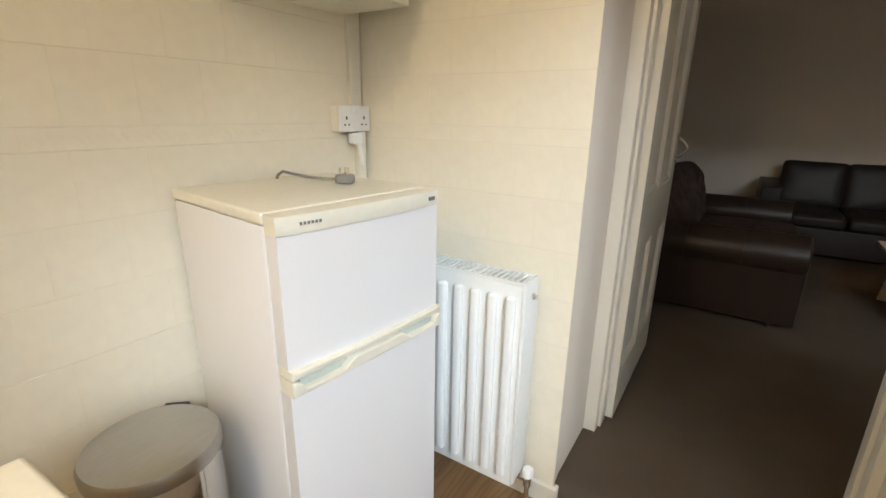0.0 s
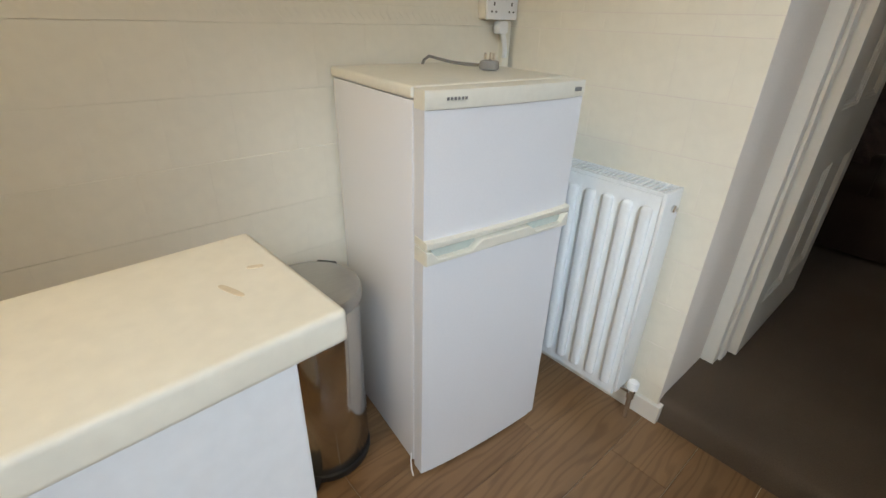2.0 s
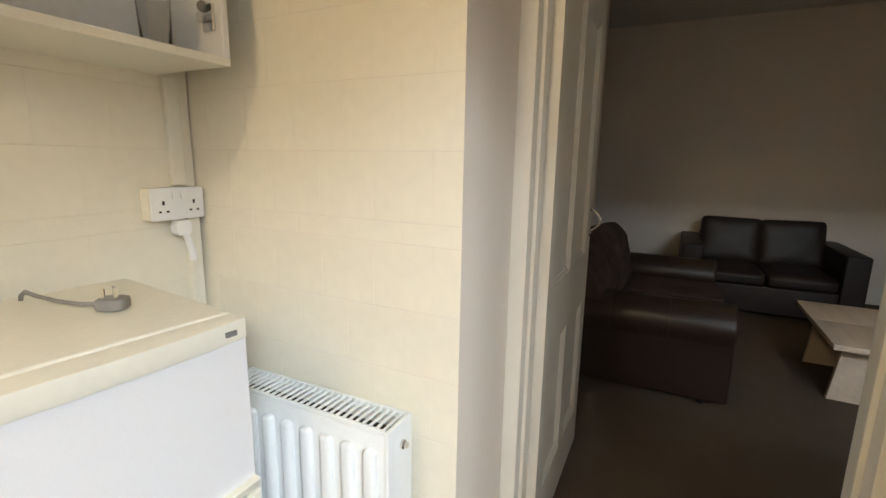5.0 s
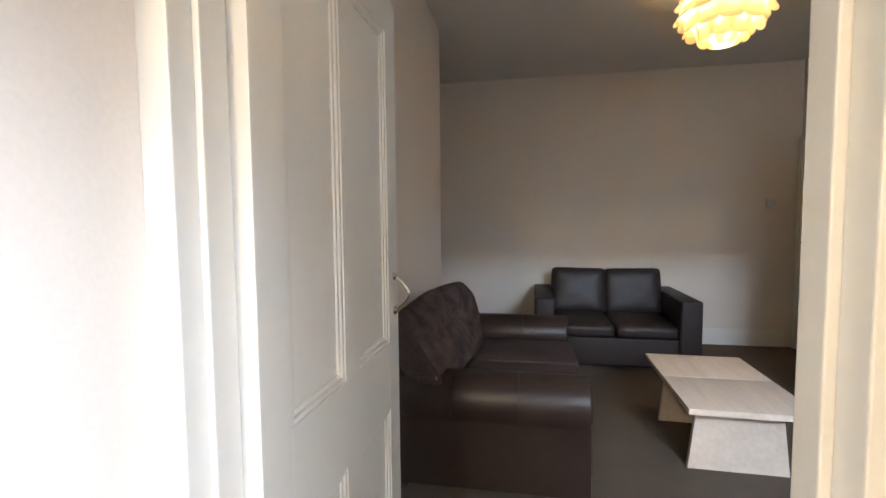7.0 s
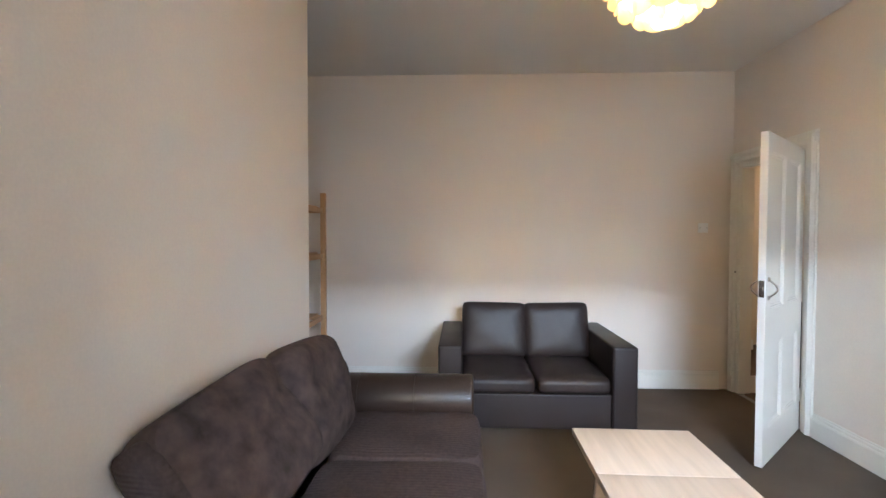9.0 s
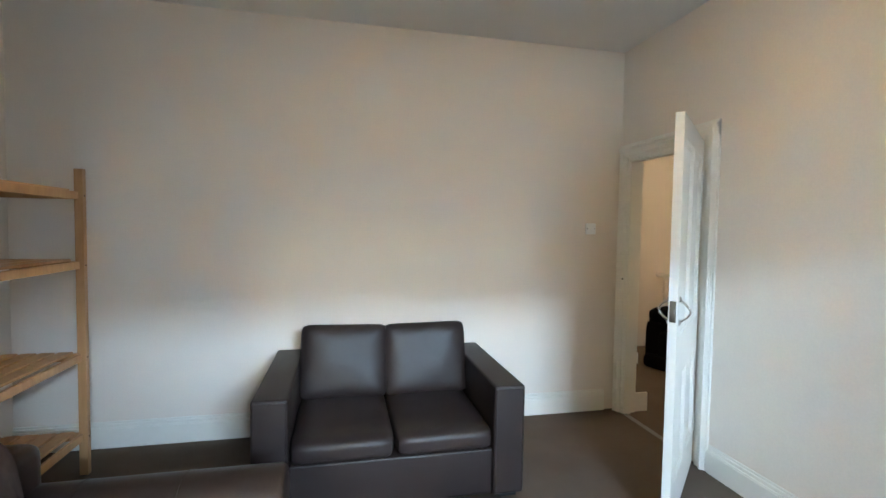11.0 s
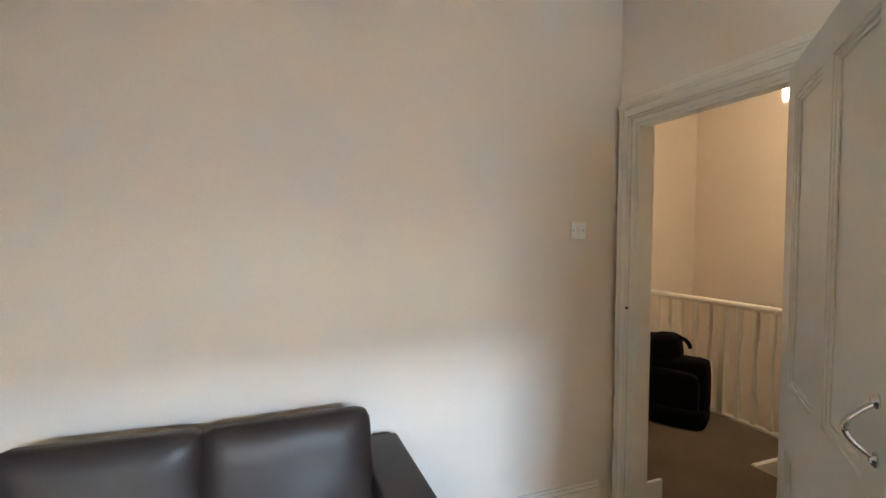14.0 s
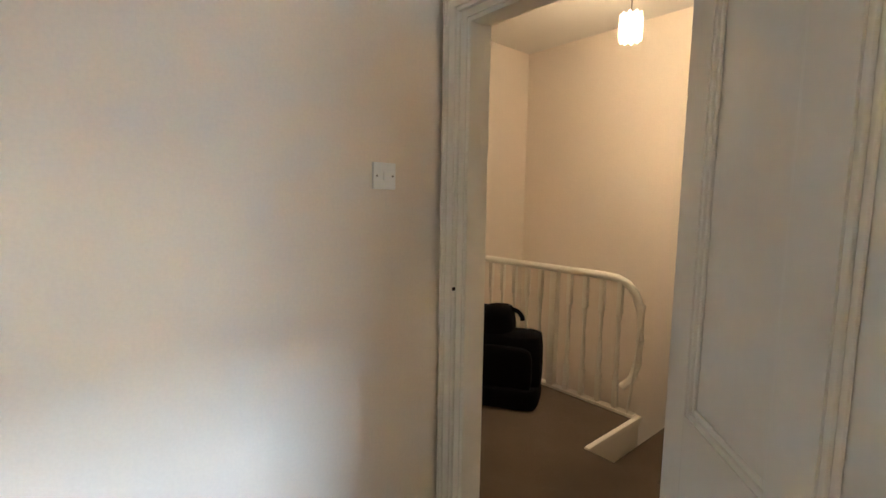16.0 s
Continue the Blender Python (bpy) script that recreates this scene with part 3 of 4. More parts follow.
def pedal_bin():
    b = thing("pedal_bin", pose(-0.645, -0.945, 0), "polished steel pedal bin with a brushed lid", "bin")
    part("body", lathe(bmesh.new(), [(0.128, 0.022), (0.134, 0.03), (0.134, 0.575), (0.131, 0.58)], None, 48), STEEL, b, "mirror-polished steel body", True)
    part("base_ring", lathe(bmesh.new(), [(0.136, 0.0), (0.138, 0.006), (0.137, 0.022), (0.130, 0.027)], None, 48), BLACK_PLASTIC, b, "black plastic base ring", True)
    part("lid", lathe(bmesh.new(), [(0.134, 0.581), (0.141, 0.584), (0.142, 0.608), (0.136, 0.619), (0.11, 0.626), (0.06, 0.632), (0.001, 0.634)], None, 48), STEEL_BRUSHED, b, "brushed steel lid", True)
    m = pose(0, 0, 0, 0, 0, -48)
    part("pedal", B(0.125, 0.17, -0.03, 0.03, 0.008, 0.024, 0.006, 2, m), BLACK_PLASTIC, b)
    part("hinge", B(-0.150, -0.125, -0.030, 0.030, 0.585, 0.618, 0.006, 2, m), BLACK_PLASTIC, b)


pedal_bin()


def worktop():
    w = thing("breakfast_bar", pose(0, 0, 0), "cream-topped breakfast bar with a white end panel", "counter")
    m = pose(0.103, -1.232, 0, 0, 0, 2.5)
    bm = box(bmesh.new(), -0.186, 0.0, -1.55, 0.0, 1.040, 1.071, 0.006, 3, m)
    part("top", bm, WORKTOP, w, "cream laminate top with rounded corners and faint stains", True)
    part("panel", B(-0.160, -0.025, -1.52, -0.035, 0.0, 1.0395, 0.003, 2, m), PANEL_WHITE, w, "white painted panel")
    stain = mat("brown_stain", (0.68, 0.57, 0.41), 0.6, vary=0.2)
    for x, y, l, a in ((0.022, -1.292, 0.030, 20), (-0.005, -1.262, 0.014, 70)):
        part("stain", cushion(bmesh.new(), l, 0.006, 0.0008, pose(x, y, 1.0712, 0, 0, a), 0.3, 0, 0, 4, 3), stain, w, "faint brown scorch mark")
    return w


worktop()


def wall_cabinet():
    c = thing("wall_cabinet", pose(-0.846, -0.60, 1.645), "open cream wall cabinet without its door", "cabinet")
    D, W, Hh = 0.285, 0.515, 0.62
    part("bottom", B(0.0, D, 0.0, W, 0.0, 0.018, 0.002), CREAM_PLASTIC, c)
    part("side", B(0.0, D, W - 0.016, W, 0.0185, Hh, 0.002), PANEL_WHITE, c)
    part("side", B(0.0, D, 0.0, 0.016, 0.0185, Hh, 0.002), PANEL_WHITE, c)
    part("top", B(0.0, D, 0.0165, W - 0.0165, Hh - 0.018, Hh), CREAM_PLASTIC, c)
    part("back", B(0.0, 0.006, 0.0165, W - 0.0165, 0.0185, Hh - 0.0185), PANEL_WHITE, c)
    h = part("hinge", B(D - 0.055, D - 0.020, W - 0.026, W - 0.0165, 0.075, 0.135, 0.003), CHROME, c, "worn steel door hinge")
    part("hinge_arm", B(D - 0.062, D - 0.010, W - 0.034, W - 0.0265, 0.094, 0.116, 0.003), CHROME, h)
    part("hinge_cup", lathe(bmesh.new(), [(0.012, 0), (0.012, 0.006), (0.009, 0.010)], pose(D - 0.036, W - 0.034, 0.125, 90), 16), GREY_PLASTIC, h)


wall_cabinet()
g = thing("drinking_glass", pose(-0.65, -0.20, 1.6635), "small clear drinking glass in the open cabinet", "glass")
part("glass", lathe(bmesh.new(), [(0.026, 0.0), (0.030, 0.005), (0.034, 0.11), (0.032, 0.11), (0.027, 0.008)], None, 24), GLASS, g, "", True)


def double_socket():
    s = thing("double_socket", pose(-0.845, -0.082, 1.312), "white double socket on a raised back box, grimy edges", "socket")
    part("back_box", B(0.0, 0.034, -0.076, 0.076, -0.042, 0.042, 0.003), CREAM_PLASTIC, s)
    p = part("face_plate", B(0.0345, 0.043, -0.074, 0.074, -0.043, 0.043, 0.003), WHITE_PLASTIC, s, "white face plate", True)
    for y in (-0.012, 0.012):
        part("rocker", B(0.043, 0.0475, y - 0.007, y + 0.007, 0.012, 0.034, 0.002), WHITE_PLASTIC, p)
    for y in (-0.043, 0.043):
        bm = box(bmesh.new(), 0.0428, 0.0436, y - 0.003, y + 0.003, -0.002, 0.009)
        box(bm, 0.0428, 0.0436, y - 0.014, y - 0.007, -0.022, -0.017)
        box(bm, 0.0428, 0.0436, y + 0.007, y + 0.014, -0.022, -0.017)
        part("pin_holes", bm, DARK, p)


double_socket()
bm = box(bmesh.new(), -0.844, -0.828, -0.075, -0.035, 1.36, 1.644, 0.003)
tagged(part("cable_trunking", bm, CREAM_PLASTIC), "cream painted cable trunking above the socket", "trunking")
bm = box(bmesh.new(), -0.844, -0.820, -0.048, -0.012, 0.90, 1.268, 0.003)
tagged(part("cable_trunking", bm, CREAM_PLASTIC), "cream painted cable trunking below the socket", "trunking")
bm = cushion(bmesh.new(), 0.042, 0.045, 0.036, pose(-0.812, -0.075, 1.245, 0, 90, 0), 0.2, 0, 0, 5, 4)
tube(bm, [(-0.808, -0.07, 1.235), (-0.806, -0.062, 1.21), (-0.806, -0.052, 1.17), (-0.81, -0.05, 1.15)], 0.009)
tagged(part("flex_outlet", bm, WHITE_PLASTIC, None, "", True), "white cable outlet hanging under the double socket", "cable outlet")


def mains_plug():
    p = thing("mains_plug", pose(-0.545, -0.404, 1.1465, 0, 0, 35), "grey mains plug lying pins-up on the fridge", "plug")
    part("plug_body", cushion(bmesh.new(), 0.052, 0.044, 0.026, pose(0, 0, 0.013), 0.25, 0, 0, 6, 4), GREY_PLASTIC, p, "", True)
    for x, y in ((-0.011, -0.008), (0.011, -0.008), (0.0, 0.011)):
        part("pin", B(x - 0.003, x + 0.003, y - 0.002, y + 0.002, 0.024, 0.044), CHROME, p)
    pts = [(-0.02, 0.0, 0.012), (-0.06, 0.004, 0.012), (-0.11, 0.022, 0.014), (-0.155, 0.040, 0.020), (-0.185, 0.058, 0.024), (-0.205, 0.075, 0.012), (-0.235, 0.105, -0.04), (-0.25, 0.12, -0.10)]
    part("cord", tube(bmesh.new(), pts, 0.0042, 8), GREY_PLASTIC, p, "", True)


mains_plug()
kl = thing("ceiling_lamp", pose(-0.15, -2.40, 2.6), "plain kitchen ceiling lamp with a bare bulb", "lamp")
part("rose", lathe(bmesh.new(), [(0.05, -0.02), (0.05, -0.004), (0.03, 0.0)], None, 20), WHITE_PLASTIC, kl, "", True)
part("cord", tube(bmesh.new(), [(0, 0, -0.02), (0, 0, -0.06)], 0.004), WHITE_PLASTIC, kl)

# ---- living room things ----


def roll_arm(y0, y1, x_back, x_front, top):
    """A padded arm with a rounded roll along its top."""
    bm = bmesh.new()
    w = y1 - y0
    n = 16
    outline = [(-0.37 * w, 0.0), (-0.37 * w, top * 0.62)]
    for k in range(n + 1):
        a = math.pi * 1.18 - (math.pi * 1.36) * k / n
        outline.append((0.5 * w * math.cos(a), top - 0.135 + 0.135 * math.sin(a)))
    outline += [(0.37 * w, top * 0.62), (0.37 * w, 0.0)]
    prism(bm, outline, -x_front, -x_back, pose(0, (y0 + y1) / 2, 0, 0, 0, 90), 0.02, 4)
    return bm


def brown_sofa():
    s = thing("brown_sofa", pose(0, 0, FLOOR), "dark brown leather sofa with suede back and ribbed seat cushions", "sofa")
    y0, y1, xb, xf = 1.86, 3.49, -0.18, 0.795
    aw = 0.27
    part("base", B(xb + 0.03, xf - 0.05, y0 + 0.06, y1 - 0.06, 0.045, 0.27, 0.02, 3), BROWN_LEATHER, s, "", True)
    part("arm", roll_shift(roll_arm(y0, y0 + aw, xb + 0.02, xf, 0.545)), BROWN_LEATHER, s, "glossy rolled leather arm", True)
    part("arm", roll_shift(roll_arm(y1 - aw, y1, xb + 0.02, xf, 0.545)), BROWN_LEATHER, s, "glossy rolled leather arm", True)
    part("backrest", B(xb, xb + 0.20, y0 + 0.06, y1 - 0.06, 0.05, 0.72, 0.06, 4), BROWN_LEATHER, s, "", True)
    ym = (y0 + y1) / 2
    for a, b, sd in ((y0 + aw, ym, 1.0), (ym, y1 - aw, 5.0)):
        m = pose((xf + 0.12) / 2 + 0.02, (a + b) / 2, 0.345)
        part("seat_cushion", cushion(bmesh.new(), xf - 0.10, b - a - 0.006, 0.19, m, 0.16, 0.006, sd, 11, 10), SUEDE_RIB, s, "brown ribbed seat cushion", True)
    m = pose(0.030, 2.845, 0.635) @ Matrix.Rotation(radians(75), 4, "Y") @ Matrix.Rotation(radians(-5), 4, "Z")
    part("back_cushion", cushion(bmesh.new(), 0.52, 0.74, 0.24, m, 0.45, 0.022, 5.0, 17, 4), SUEDE, s, "plump brown suede cushion leaning upright", True)
    # the nearer cushion has slumped sideways, its end on the arm
    u, v = Vector((0.12, 0.98, 0.10)).normalized(), Vector((-0.40, 0.10, 0.62))
    v = (v - u * u.dot(v)).normalized()
    w = u.cross(v)
    m = Matrix(((v.x, u.x, -w.x, -0.008), (v.y, u.y, -w.y, 2.225), (v.z, u.z, -w.z, 0.772 - FLOOR), (0, 0, 0, 1)))
    slumped = part("back_cushion", cushion(bmesh.new(), 0.46, 0.64, 0.18, m, 0.30, 0.020, 1.0, 17, 7), SUEDE, s, "slumped brown suede cushion, its end on the arm", True)
    m2 = m @ pose(0, -0.308, 0, 90, 0, 0)
    part("cushion_end", cushion(bmesh.new(), 0.41, 0.145, 0.055, m2, 0.3, 0.004, 2.0, 9, 5), SUEDE_END, slumped, "ribbed corduroy end of the cushion", True)
    for ya in (y0, y1 - aw):
        for x in (0.15, 0.465):
            pts = [(x, ya + aw / 2 + (0.5 * aw + 0.0005) * math.cos(a), 0.545 + 0.04 - 0.135 + 0.1355 * math.sin(a)) for a in [math.pi * (1.16 - 1.32 * k / 20) for k in range(21)]]
            part("seam", tube(bmesh.new(), pts, 0.0024, 6), BROWN_LEATHER, s, "stitched seam over the arm", True)
    for x in (xb + 0.08, xf - 0.13):
        for y in (y0 + 0.09, y1 - 0.09):
            part("foot", lathe(bmesh.new(), [(0.022, 0), (0.030, 0.02), (0.026, 0.045)], pose(x, y, 0), 16), BLACK_PLASTIC, s, "", True)


def roll_shift(bm):
    bmesh.ops.translate(bm, verts=bm.verts[:], vec=(0, 0, 0.04))
    return bm


SUEDE_RIB = mat("brown_ribbed_cord", (0.062, 0.041, 0.036), 0.9, vary=0.2, grain=60, bump=0.2, big=4, spec=0.2)
rn = SUEDE_RIB.node_tree
wv = rn.nodes.new("ShaderNodeTexWave")
wv.wave_type, wv.bands_direction = "BANDS", "Y"
wv.inputs["Scale"].default_value, wv.inputs["Distortion"].default_value = 16, 0.4
tcn = rn.nodes.new("ShaderNodeTexCoord")
rn.links.new(tcn.outputs["Object"], wv.inputs["Vector"])
bp2 = rn.nodes.new("ShaderNodeBump")
bp2.inputs["Strength"].default_value, bp2.inputs["Distance"].default_value = 0.35, 0.004
rn.links.new(wv.outputs["Fac"], bp2.inputs["Height"])
rn.links.new(bp2.outputs[0], rn.nodes["Principled BSDF"].inputs["Normal"])
SUEDE_END = SUEDE_RIB.copy()
SUEDE_END.name = "brown_ribbed_end"
for nd in SUEDE_END.node_tree.nodes:
    if nd.bl_idname == "ShaderNodeTexWave":
        nd.bands_direction = "Z"
        nd.inputs["Scale"].default_value = 22
brown_sofa()


def black_sofa():
    s = thing("two_seat_sofa", pose(0, 0, FLOOR), "dark brown faux leather two-seat sofa with square arms", "sofa")
    x0, x1, yf, yb = 0.565, 1.945, 3.92, 4.86
    aw, at = 0.170, 0.615
    part("base", B(x0 + aw + 0.001, x1 - aw - 0.001, yf + 0.02, yb - 0.02, 0.03, 0.275, 0.012, 3), BLACK_LEATHER, s, "", True)
    part("backrest", B(x0 + aw + 0.001, x1 - aw - 0.001, yb - 0.22, yb, 0.276, 0.66, 0.03, 3), BLACK_LEATHER, s, "", True)
    for a in (x0, x1 - aw):
        bm = box(bmesh.new(), a, a + aw, yf, yb, 0.03, at, 0.016, 3)
        part("arm", bm, BLACK_LEATHER, s, "square padded arm", True)
        bm = bmesh.new()
        for yy in (yf - 0.001,):
            tube(bm, [(a + 0.012, yy, 0.05), (a + 0.012, yy, at - 0.015), (a + aw - 0.012, yy, at - 0.015), (a + aw - 0.012, yy, 0.05)], 0.003, 6)
        part("seam", bm, BLACK_LEATHER, s)
    xm = (x0 + x1) / 2
    for k, (a, b) in enumerate(((x0 + aw, xm), (xm, x1 - aw))):
        m = pose((a + b) / 2, (yf + yb - 0.22) / 2, 0.335)
        part("seat_cushion", cushion(bmesh.new(), b - a - 0.006, yb - yf - 0.2, 0.135, m, 0.25, 0.004, 3.0 + k, 11, 12), BLACK_LEATHER, s, "soft faux leather seat pad", True)
        m = pose((a + b) / 2 + 0.005, yb - 0.26, 0.595) @ Matrix.Rotation(radians(77), 4, "X") @ Matrix.Rotation(radians(-1 + 2 * k), 4, "Z")
        part("back_cushion", cushion(bmesh.new(), b - a + 0.015, 0.455, 0.17, m, 0.36, 0.009, 8.0 + k, 13, 14), BLACK_LEATHER, s, "plump faux leather back cushion", True)
    for x in (x0 + 0.03, x1 - 0.12):
        for y in (yf + 0.03, yb - 0.10):
            part("foot", B(x, x + 0.09, y, y + 0.07, 0, 0.03, 0.003), BLACK_PLASTIC, s)


black_sofa()


def coffee_table():
    t = thing("coffee_table", pose(1.583, 2.64, FLOOR, 0, 0, -1.0), "pale beech coffee table with slab legs", "coffee table")
    part("tabletop", B(-0.293, 0.293, -0.472, 0.016, 0.358, 0.390, 0.004), BEECH, t, "pale beech top in two boards", True)
    part("tabletop", B(-0.293, 0.293, 0.0175, 0.472, 0.358, 0.390, 0.004), BEECH, t, "pale beech top in two boards", True)
    for y in (-0.30, 0.28):
        part("leg", prism(bmesh.new(), [(-0.24, 0), (0.24, 0), (0.20, 0.3575), (-0.20, 0.3575)], y, y + 0.03), BEECH, t, "slab leg")
    part("stretcher", B(-0.012, 0.012, -0.269, 0.279, 0.12, 0.22, 0.003), BEECH, t)


coffee_table()


def ladder_shelf():
    s = thing("shelf_unit", pose(-0.450, 4.60, FLOOR), "slatted pine shelving unit along the alcove wall", "shelving unit")
    Hh, D, L = 1.745, 0.50, 0.85
    for x in (-D, 0.0):
        for y in (-L, 0.0):
            part("post", B(x - 0.026, x + 0.018, y, y + 0.034, 0, Hh, 0.003), PINE, s)
    for z in (0.20, 0.66, 1.185, 1.575):
        sh = part("shelf", B(-D + 0.0185, -0.0265, 0.004, 0.026, z, z + 0.042, 0.002), PINE, s)
        part("rail", B(-D + 0.0185, -0.0265, -L + 0.006, -L + 0.028, z, z + 0.042, 0.002), PINE, sh)
        for x in (-D - 0.004, -0.022):
            part("rail", B(x, x + 0.018, -L + 0.0345, -0.0005, z, z + 0.042, 0.002), PINE, sh)
        for k in range(5):
            x = -D + 0.030 + k * 0.088
            part("slat", B(x, x + 0.070, -L + 0.0345, 0.0035, z + 0.0425, z + 0.056, 0.002), PINE, sh)
        part("screw", lathe(bmesh.new(), [(0.005, 0), (0.004, 0.002)], pose(0.018, 0.017, z + 0.02, 0, 90, 0), 10), DARK, s, "dark screw head")


ladder_shelf()


def light_switch(m, label):
    s = thing("light_switch", m, label, "light switch")
    part("plate", B(-0.043, 0.043, -0.010, 0.0, -0.043, 0.043, 0.003), WHITE_PLASTIC, s, "", True)
    part("rocker", B(-0.007, 0.007, -0.016, -0.0105, -0.014, 0.014, 0.002), WHITE_PLASTIC, s)
    for x in (-0.03, 0.03):
        part("screw", lathe(bmesh.new(), [(0.0035, 0), (0.003, 0.0015)], pose(x, -0.0102, 0, 90), 10), GREY_PLASTIC, s)


light_switch(pose(2.893, 4.944, 1.555), "square white light switch with two screws")


def petal_pendant():
    p = thing("pendant_lamp", pose(1.70, 3.03, CEIL), "lit pendant with layers of cream flower petals", "pendant lamp")
    part("rose", lathe(bmesh.new(), [(0.02, -0.035), (0.05, -0.02), (0.05, -0.001)], None, 20), WHITE_PLASTIC, p, "", True)
    part("cord", tube(bmesh.new(), [(0, 0, -0.03), (0, 0, -0.17)], 0.004), WHITE_PLASTIC, p)
    part("lamp_holder", lathe(bmesh.new(), [(0.018, -0.22), (0.02, -0.21), (0.02, -0.17), (0.008, -0.16)], None, 16), WHITE_PLASTIC, p, "", True)
    rows = ((0.085, -0.385, 6, 0.14, 42), (0.155, -0.345, 9, 0.15, 28), (0.215, -0.285, 11, 0.15, 8), (0.245, -0.21, 12, 0.15, -12), (0.215, -0.135, 11, 0.15, -38))
    for r, z, n, size, tip in rows:
        b = bmesh.new()
        cushion(b, size, size * 0.95, 0.004, Matrix.Identity(4), 0.0, 0, 0, 5, 3)
        for v in b.verts:
            v.co.z += 4.5 * max(0, v.co.x) ** 2 - 2.2 * v.co.y ** 2 - 1.0 * min(0, v.co.x) ** 2
        me = bpy.data.meshes.new("petal")
        b.to_mesh(me)
        b.free()
        me.materials.append(LAMP_PETAL)
        for f in me.polygons:
            f.use_smooth = True
        for k in range(n):
            a = 360 * k / n + r * 300
            ob = new("petal", me)
            ob.parent = p
            ob.matrix_basis = pose(0, 0, z, 0, 0, a) @ pose(r, 0, 0) @ Matrix.Rotation(radians(90 + tip), 4, "Y")


petal_pendant()

# ---- landing things ----


def spindle(bm, x, y, z0, z1):
    h = z1 - z0
    box(bm, x - 0.017, x + 0.017, y - 0.017, y + 0.017, z0, z0 + 0.22 * h, 0.003)
    lathe(bm, [(0.013, 0.22 * h), (0.018, 0.25 * h), (0.011, 0.28 * h), (0.017, 0.34 * h), (0.015, 0.42 * h), (0.010, 0.55 * h), (0.014, 0.64 * h), (0.011, 0.68 * h), (0.018, 0.71 * h), (0.012, 0.74 * h)], pose(x, y, z0), 12)
    box(bm, x - 0.017, x + 0.017, y - 0.017, y + 0.017, z0 + 0.74 * h, z1, 0.003)
    return bm


def balustrade():
    b = thing("balustrade", pose(0, 0, 0), "white gloss turned-spindle balustrade round the stairwell", "balustrade")
    X, top = 4.865, 1.0
    rail = [(X, 6.69, top), (X, 5.26, top), (X + 0.004, 5.170, top - 0.006), (X + 0.012, 5.100, top - 0.035), (X + 0.03, 5.050, top - 0.10), (X + 0.05, 5.025, top - 0.20), (X + 0.055, 5.015, top - 0.40), (X + 0.045, 5.020, top - 0.55), (X + 0.02, 5.040, top - 0.66), (X - 0.02, 5.09, top - 0.72)]
    part("handrail", tube(bmesh.new(), rail, 0.026, 14), GLOSS, b, "thick rounded handrail curving down at its end", True)
    part("base_rail", B(X - 0.03, X + 0.03, 5.0, 6.69, FLOOR + 0.0005, FLOOR + 0.022, 0.003), GLOSS, b)
    y = 5.14
    k = 0
    while y < 6.6:
        if k == 4:
            part("post", B(X - 0.028, X + 0.028, y - 0.028, y + 0.028, FLOOR + 0.022, top - 0.024, 0.003), GLOSS, b)
        else:
            part("spindle", spindle(bmesh.new(), X, y, FLOOR + 0.022, top - 0.024), GLOSS, b, "", True)
        y += 0.128
        k += 1
    part("brace", tube(bmesh.new(), [(X - 0.01, 5.045, FLOOR + 0.02), (X + 0.03, 4.99, top - 0.16)], 0.008), GLOSS, b)


balustrade()
bm = box(bmesh.new(), 4.28, 4.90, 4.965, 4.998, FLOOR - 0.03, FLOOR + 0.012, 0.006)
setting("landing_nosing", bm, GLOSS, "white gloss nosing at the head of the stairs", "trim")
bm = box(bmesh.new(), 4.30, 4.88, 4.975, 4.996, -0.35, FLOOR - 0.031)
box(bm, 4.872, 4.89, 5.0, 6.69, -0.35, FLOOR - 0.002)
setting("stair_apron", bm, GLOSS, "white gloss board round the stairwell", "trim")
st = thing("staircase", pose(0, 0, 0), "brown carpeted stairs going down", "staircase")
for k in range(8):
    part("step", B(4.31, 5.755, 4.71 - k * 0.24, 4.97 - k * 0.24, FLOOR - 0.18 * (k + 1) - 0.20, FLOOR - 0.18 * (k + 1) - 0.001 * k, 0.01), CARPET, st)


def holdall():
    h = thing("black_suitcase", pose(4.46, 5.74, FLOOR, 0, 0, -60), "black nylon wheeled bag standing against the balustrade", "suitcase")
    part("body", cushion(bmesh.new(), 0.60, 0.24, 0.46, pose(-0.06, 0, 0.27), 0.12, 0.016, 2.0, 11, 5), BAG_CLOTH, h, "", True)
    part("front_pocket", cushion(bmesh.new(), 0.38, 0.32, 0.10, pose(0.0, -0.13, 0.25, 90), 0.3, 0.014, 4.0, 9, 5), BAG_CLOTH, h, "", True)
    part("base", cushion(bmesh.new(), 0.58, 0.34, 0.14, pose(-0.05, -0.05, 0.071), 0.1, 0.010, 6.0, 7, 5), BAG_CLOTH, h, "", True)
    part("top_bag", cushion(bmesh.new(), 0.38, 0.24, 0.24, pose(-0.15, 0.02, 0.53, 0, -8, 0), 0.3, 0.022, 9.0, 9, 4), BAG_CLOTH, h, "", True)
    part("handle", tube(bmesh.new(), [(0.01 + 0.085 * math.cos(a), 0.02, 0.56 + 0.075 * math.sin(a)) for a in [math.pi * k / 10 for k in range(11)]], 0.016, 8), BAG_CLOTH, h, "", True)


holdall()
bm = box(bmesh.new(), 3.275, 3.33, 4.90, 4.99, 0.47, 0.56, 0.006)
tagged(part("wall_box", bm, WHITE_PLASTIC), "small white box on the landing wall beside the doorway", "junction box")


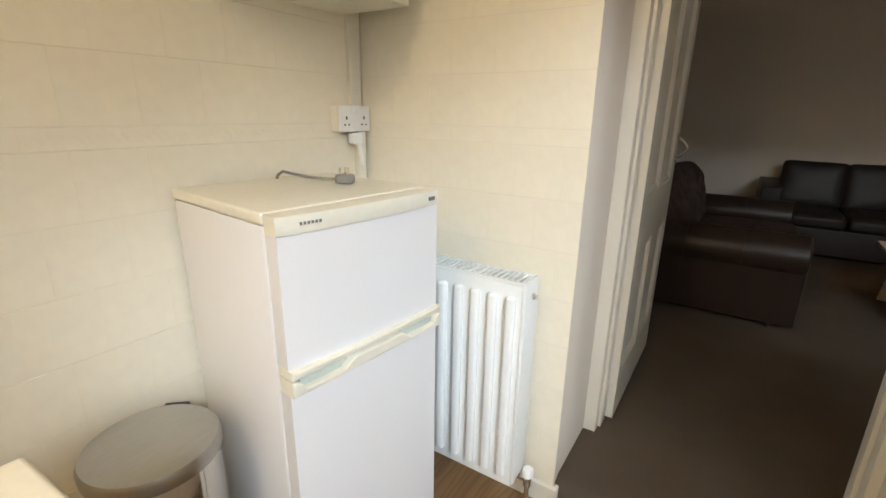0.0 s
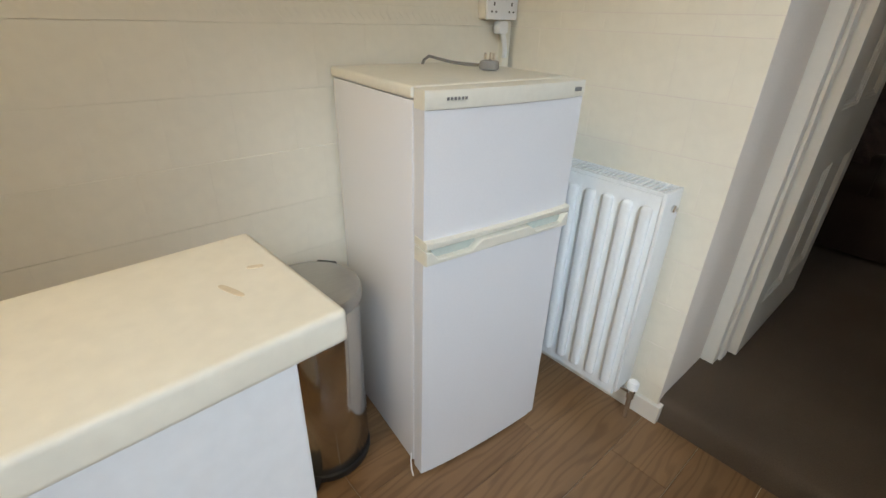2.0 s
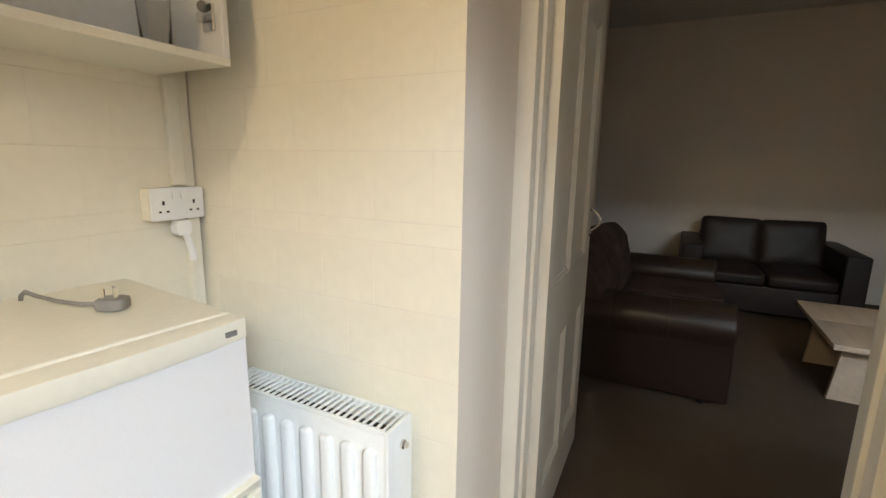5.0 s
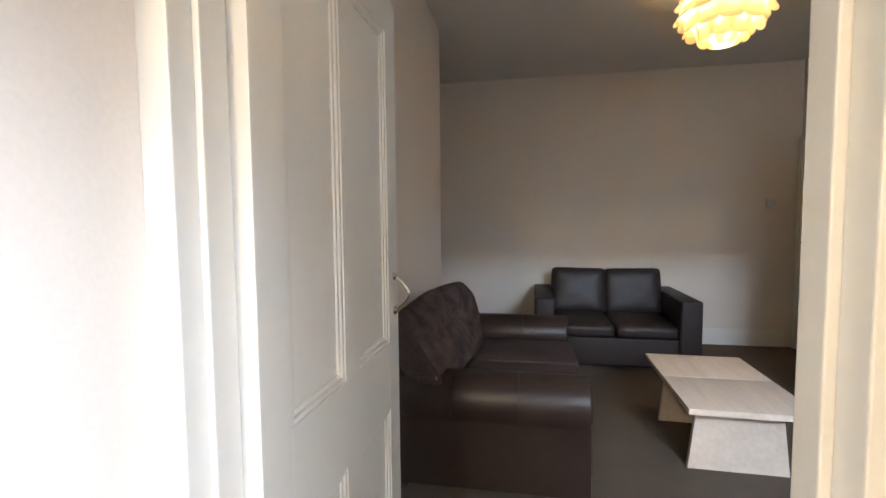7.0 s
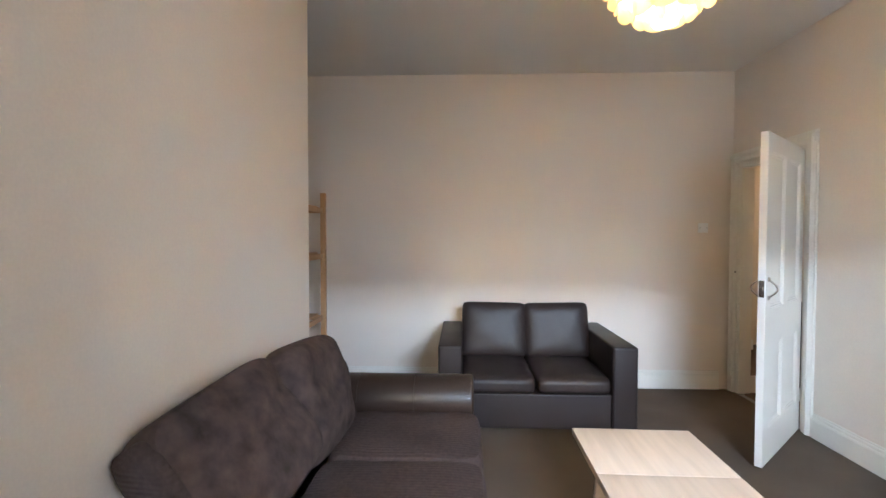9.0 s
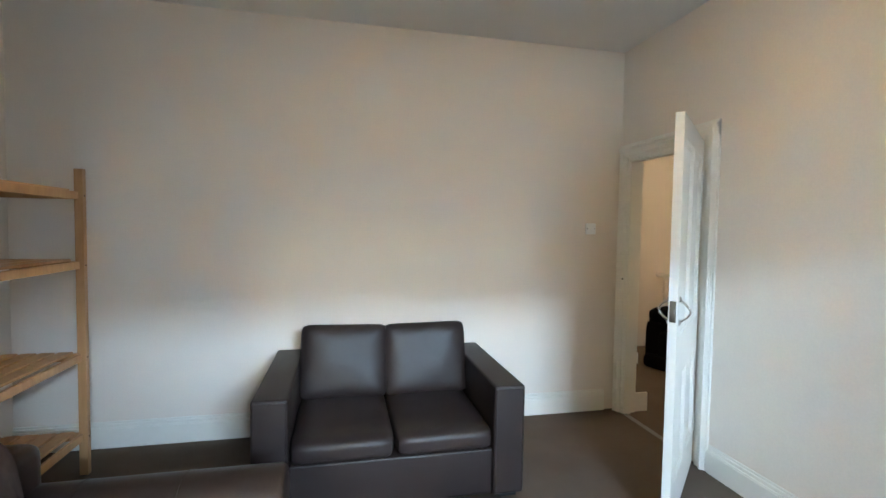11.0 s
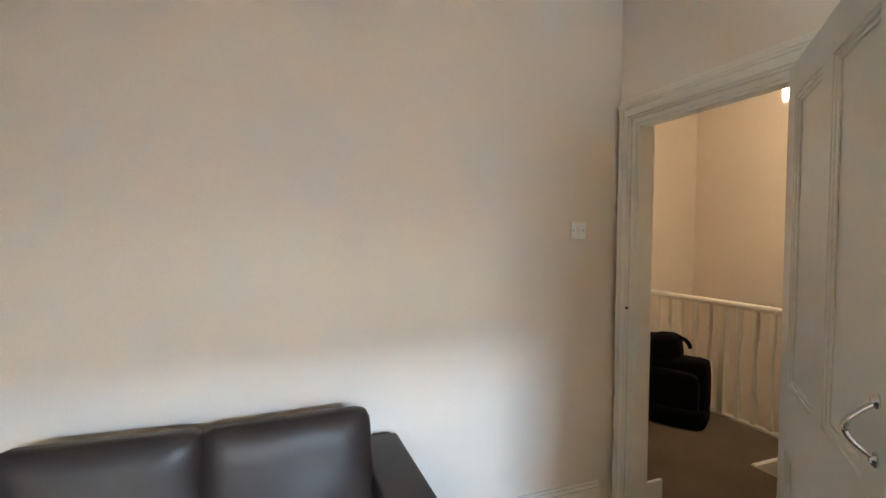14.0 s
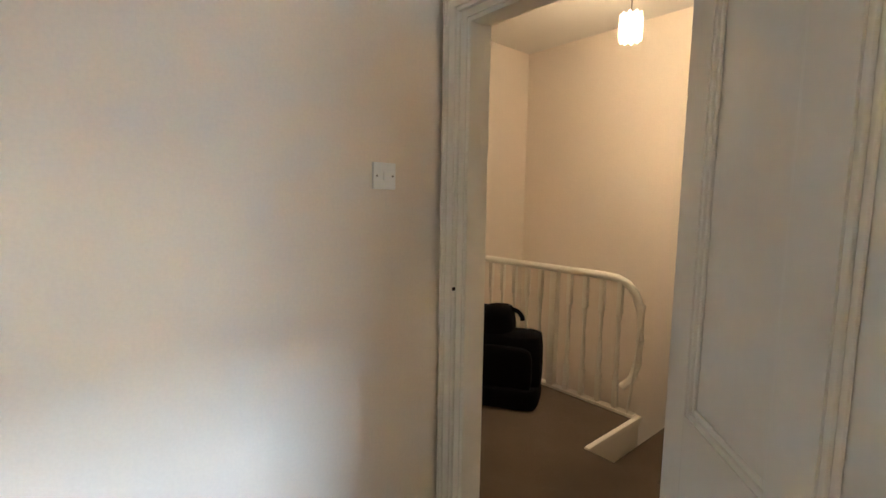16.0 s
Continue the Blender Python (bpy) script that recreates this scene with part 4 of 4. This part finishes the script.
def glass_pendant():
    p = thing("glass_pendant", pose(4.85, 5.165, CEIL), "small lit pendant shade of cut glass drops", "pendant lamp")
    part("rose", lathe(bmesh.new(), [(0.02, -0.03), (0.045, -0.02), (0.045, -0.001)], None, 20), WHITE_PLASTIC, p, "", True)
    part("cord", tube(bmesh.new(), [(0, 0, -0.03), (0, 0, -0.285)], 0.004), GREY_PLASTIC, p)
    ring = part("shade_ring", lathe(bmesh.new(), [(0.056, -0.325), (0.060, -0.325), (0.060, -0.312), (0.056, -0.312)], None, 24), CHROME, p)
    me = bpy.data.meshes.new("glass_drop")
    b = bmesh.new()
    lathe(b, [(0.002, 0.0), (0.011, -0.012), (0.011, -0.044), (0.008, -0.050), (0.011, -0.056), (0.011, -0.148), (0.005, -0.158)], None, 8)
    b.to_mesh(me)
    b.free()
    me.materials.append(LAMP_GLASS)
    for k in range(18):
        a = 2 * math.pi * k / 18
        piece("glass_drop", me, (0.058 * math.cos(a), 0.058 * math.sin(a), -0.292 - 0.014 * (k % 2)), p)


glass_pendant()

# ---- pieces: wall tiles and floor planks ----


def tile_mesh(name, w, h, cx, t=0.0026, ch=0.0009):
    b = bmesh.new()
    box(b, -w / 2, w / 2, 0, t, -h / 2, h / 2)
    for v in b.verts:
        if v.co.y > t / 2:
            v.co.x -= math.copysign(cx, v.co.x)
            v.co.z -= math.copysign(ch, v.co.z)
    me = bpy.data.meshes.new(name)
    b.to_mesh(me)
    b.free()
    me.materials.append(TILE)
    return me


P = 0.158
G = 0.0007
rows = []
z = 0.932 - 6 * P
while z < 2.59:
    h = P
    if abs(z - (0.932 + 2 * P)) < 0.01:
        h = 0.05
    top = min(z + h, 2.598)
    if top > 0.03:
        rows.append((max(z, 0.0), top))
    z += h
kept = {}


def lay(parent, horizontal, a0, a1, face, first):
    for i, (z0, z1) in enumerate(rows):
        x = first - (P / 2 if i % 2 else 0)
        while x > a0:
            x -= P
        while x < a1:
            s, e = max(x, a0), min(x + P, a1)
            x += P
            if e - s < 0.02:
                continue
            key = (round(e - s, 3), round(z1 - z0, 3), horizontal)
            if key not in kept:
                kept[key] = tile_mesh("tile", e - s - (G * 0.5 if horizontal else 0.0002), z1 - z0 - G, 0.0003 if horizontal else 0.0)
            lift = random.uniform(-0.0006, 0.0) if horizontal else 0.0006 * (i % 3)
            mid, zz = (s + e) / 2, (z0 + z1) / 2
            if horizontal:
                piece("tile", kept[key], (mid, face - lift, zz), parent, math.pi)
            else:
                piece("tile", kept[key], (face + lift, mid, zz), parent, -math.pi / 2)


lay(wall_mid, True, -0.8425, DX0, 0.0058, -0.149)
lay(kwall_w, False, -1.75, -0.001, -0.8478, -0.05)
# painted-over rope relief on the narrow border course
bz0, bz1 = 0.932 + 2 * P + 0.012, 0.932 + 2 * P + 0.038
bm = bmesh.new()
for k in range(74):
    y = -1.74 + k * 0.0235
    box(bm, -0.004, 0.004, -0.0012, 0.0012, -0.014, 0.014, 0.0, 1, pose(-0.8442, y, (bz0 + bz1) / 2, 42, 0, 0) @ pose(0, 0, 0, 0, 0, 90))
relief = part("border_relief", bm, TILE, kwall_w, "painted rope pattern on the border tiles")
tagged(relief, "painted rope pattern on the border tiles", kind="stuff")

floor_k = bpy.data.objects["kitchen_floor"]
PW = 0.19
for i in range(13):
    x0 = -0.98 + i * PW
    y = -3.2 - random.uniform(0, 1.1)
    while y < 0.0:
        y0, y1 = max(y, -3.2), min(y + 1.2, 0.012)
        y += 1.2
        if y1 - y0 < 0.05 or x0 > 1.04:
            continue
        me = bpy.data.meshes.new("plank")
        b = B(-PW / 2 + 0.0008, min(PW / 2 - 0.0008, 1.049 - x0 - PW / 2), -(y1 - y0) / 2 + 0.0008, (y1 - y0) / 2 - 0.0008, -0.0038, 0.0)
        b.to_mesh(me)
        b.free()
        me.materials.append(PLANK)
        piece("plank", me, (x0 + PW / 2, (y0 + y1) / 2, 0), floor_k)
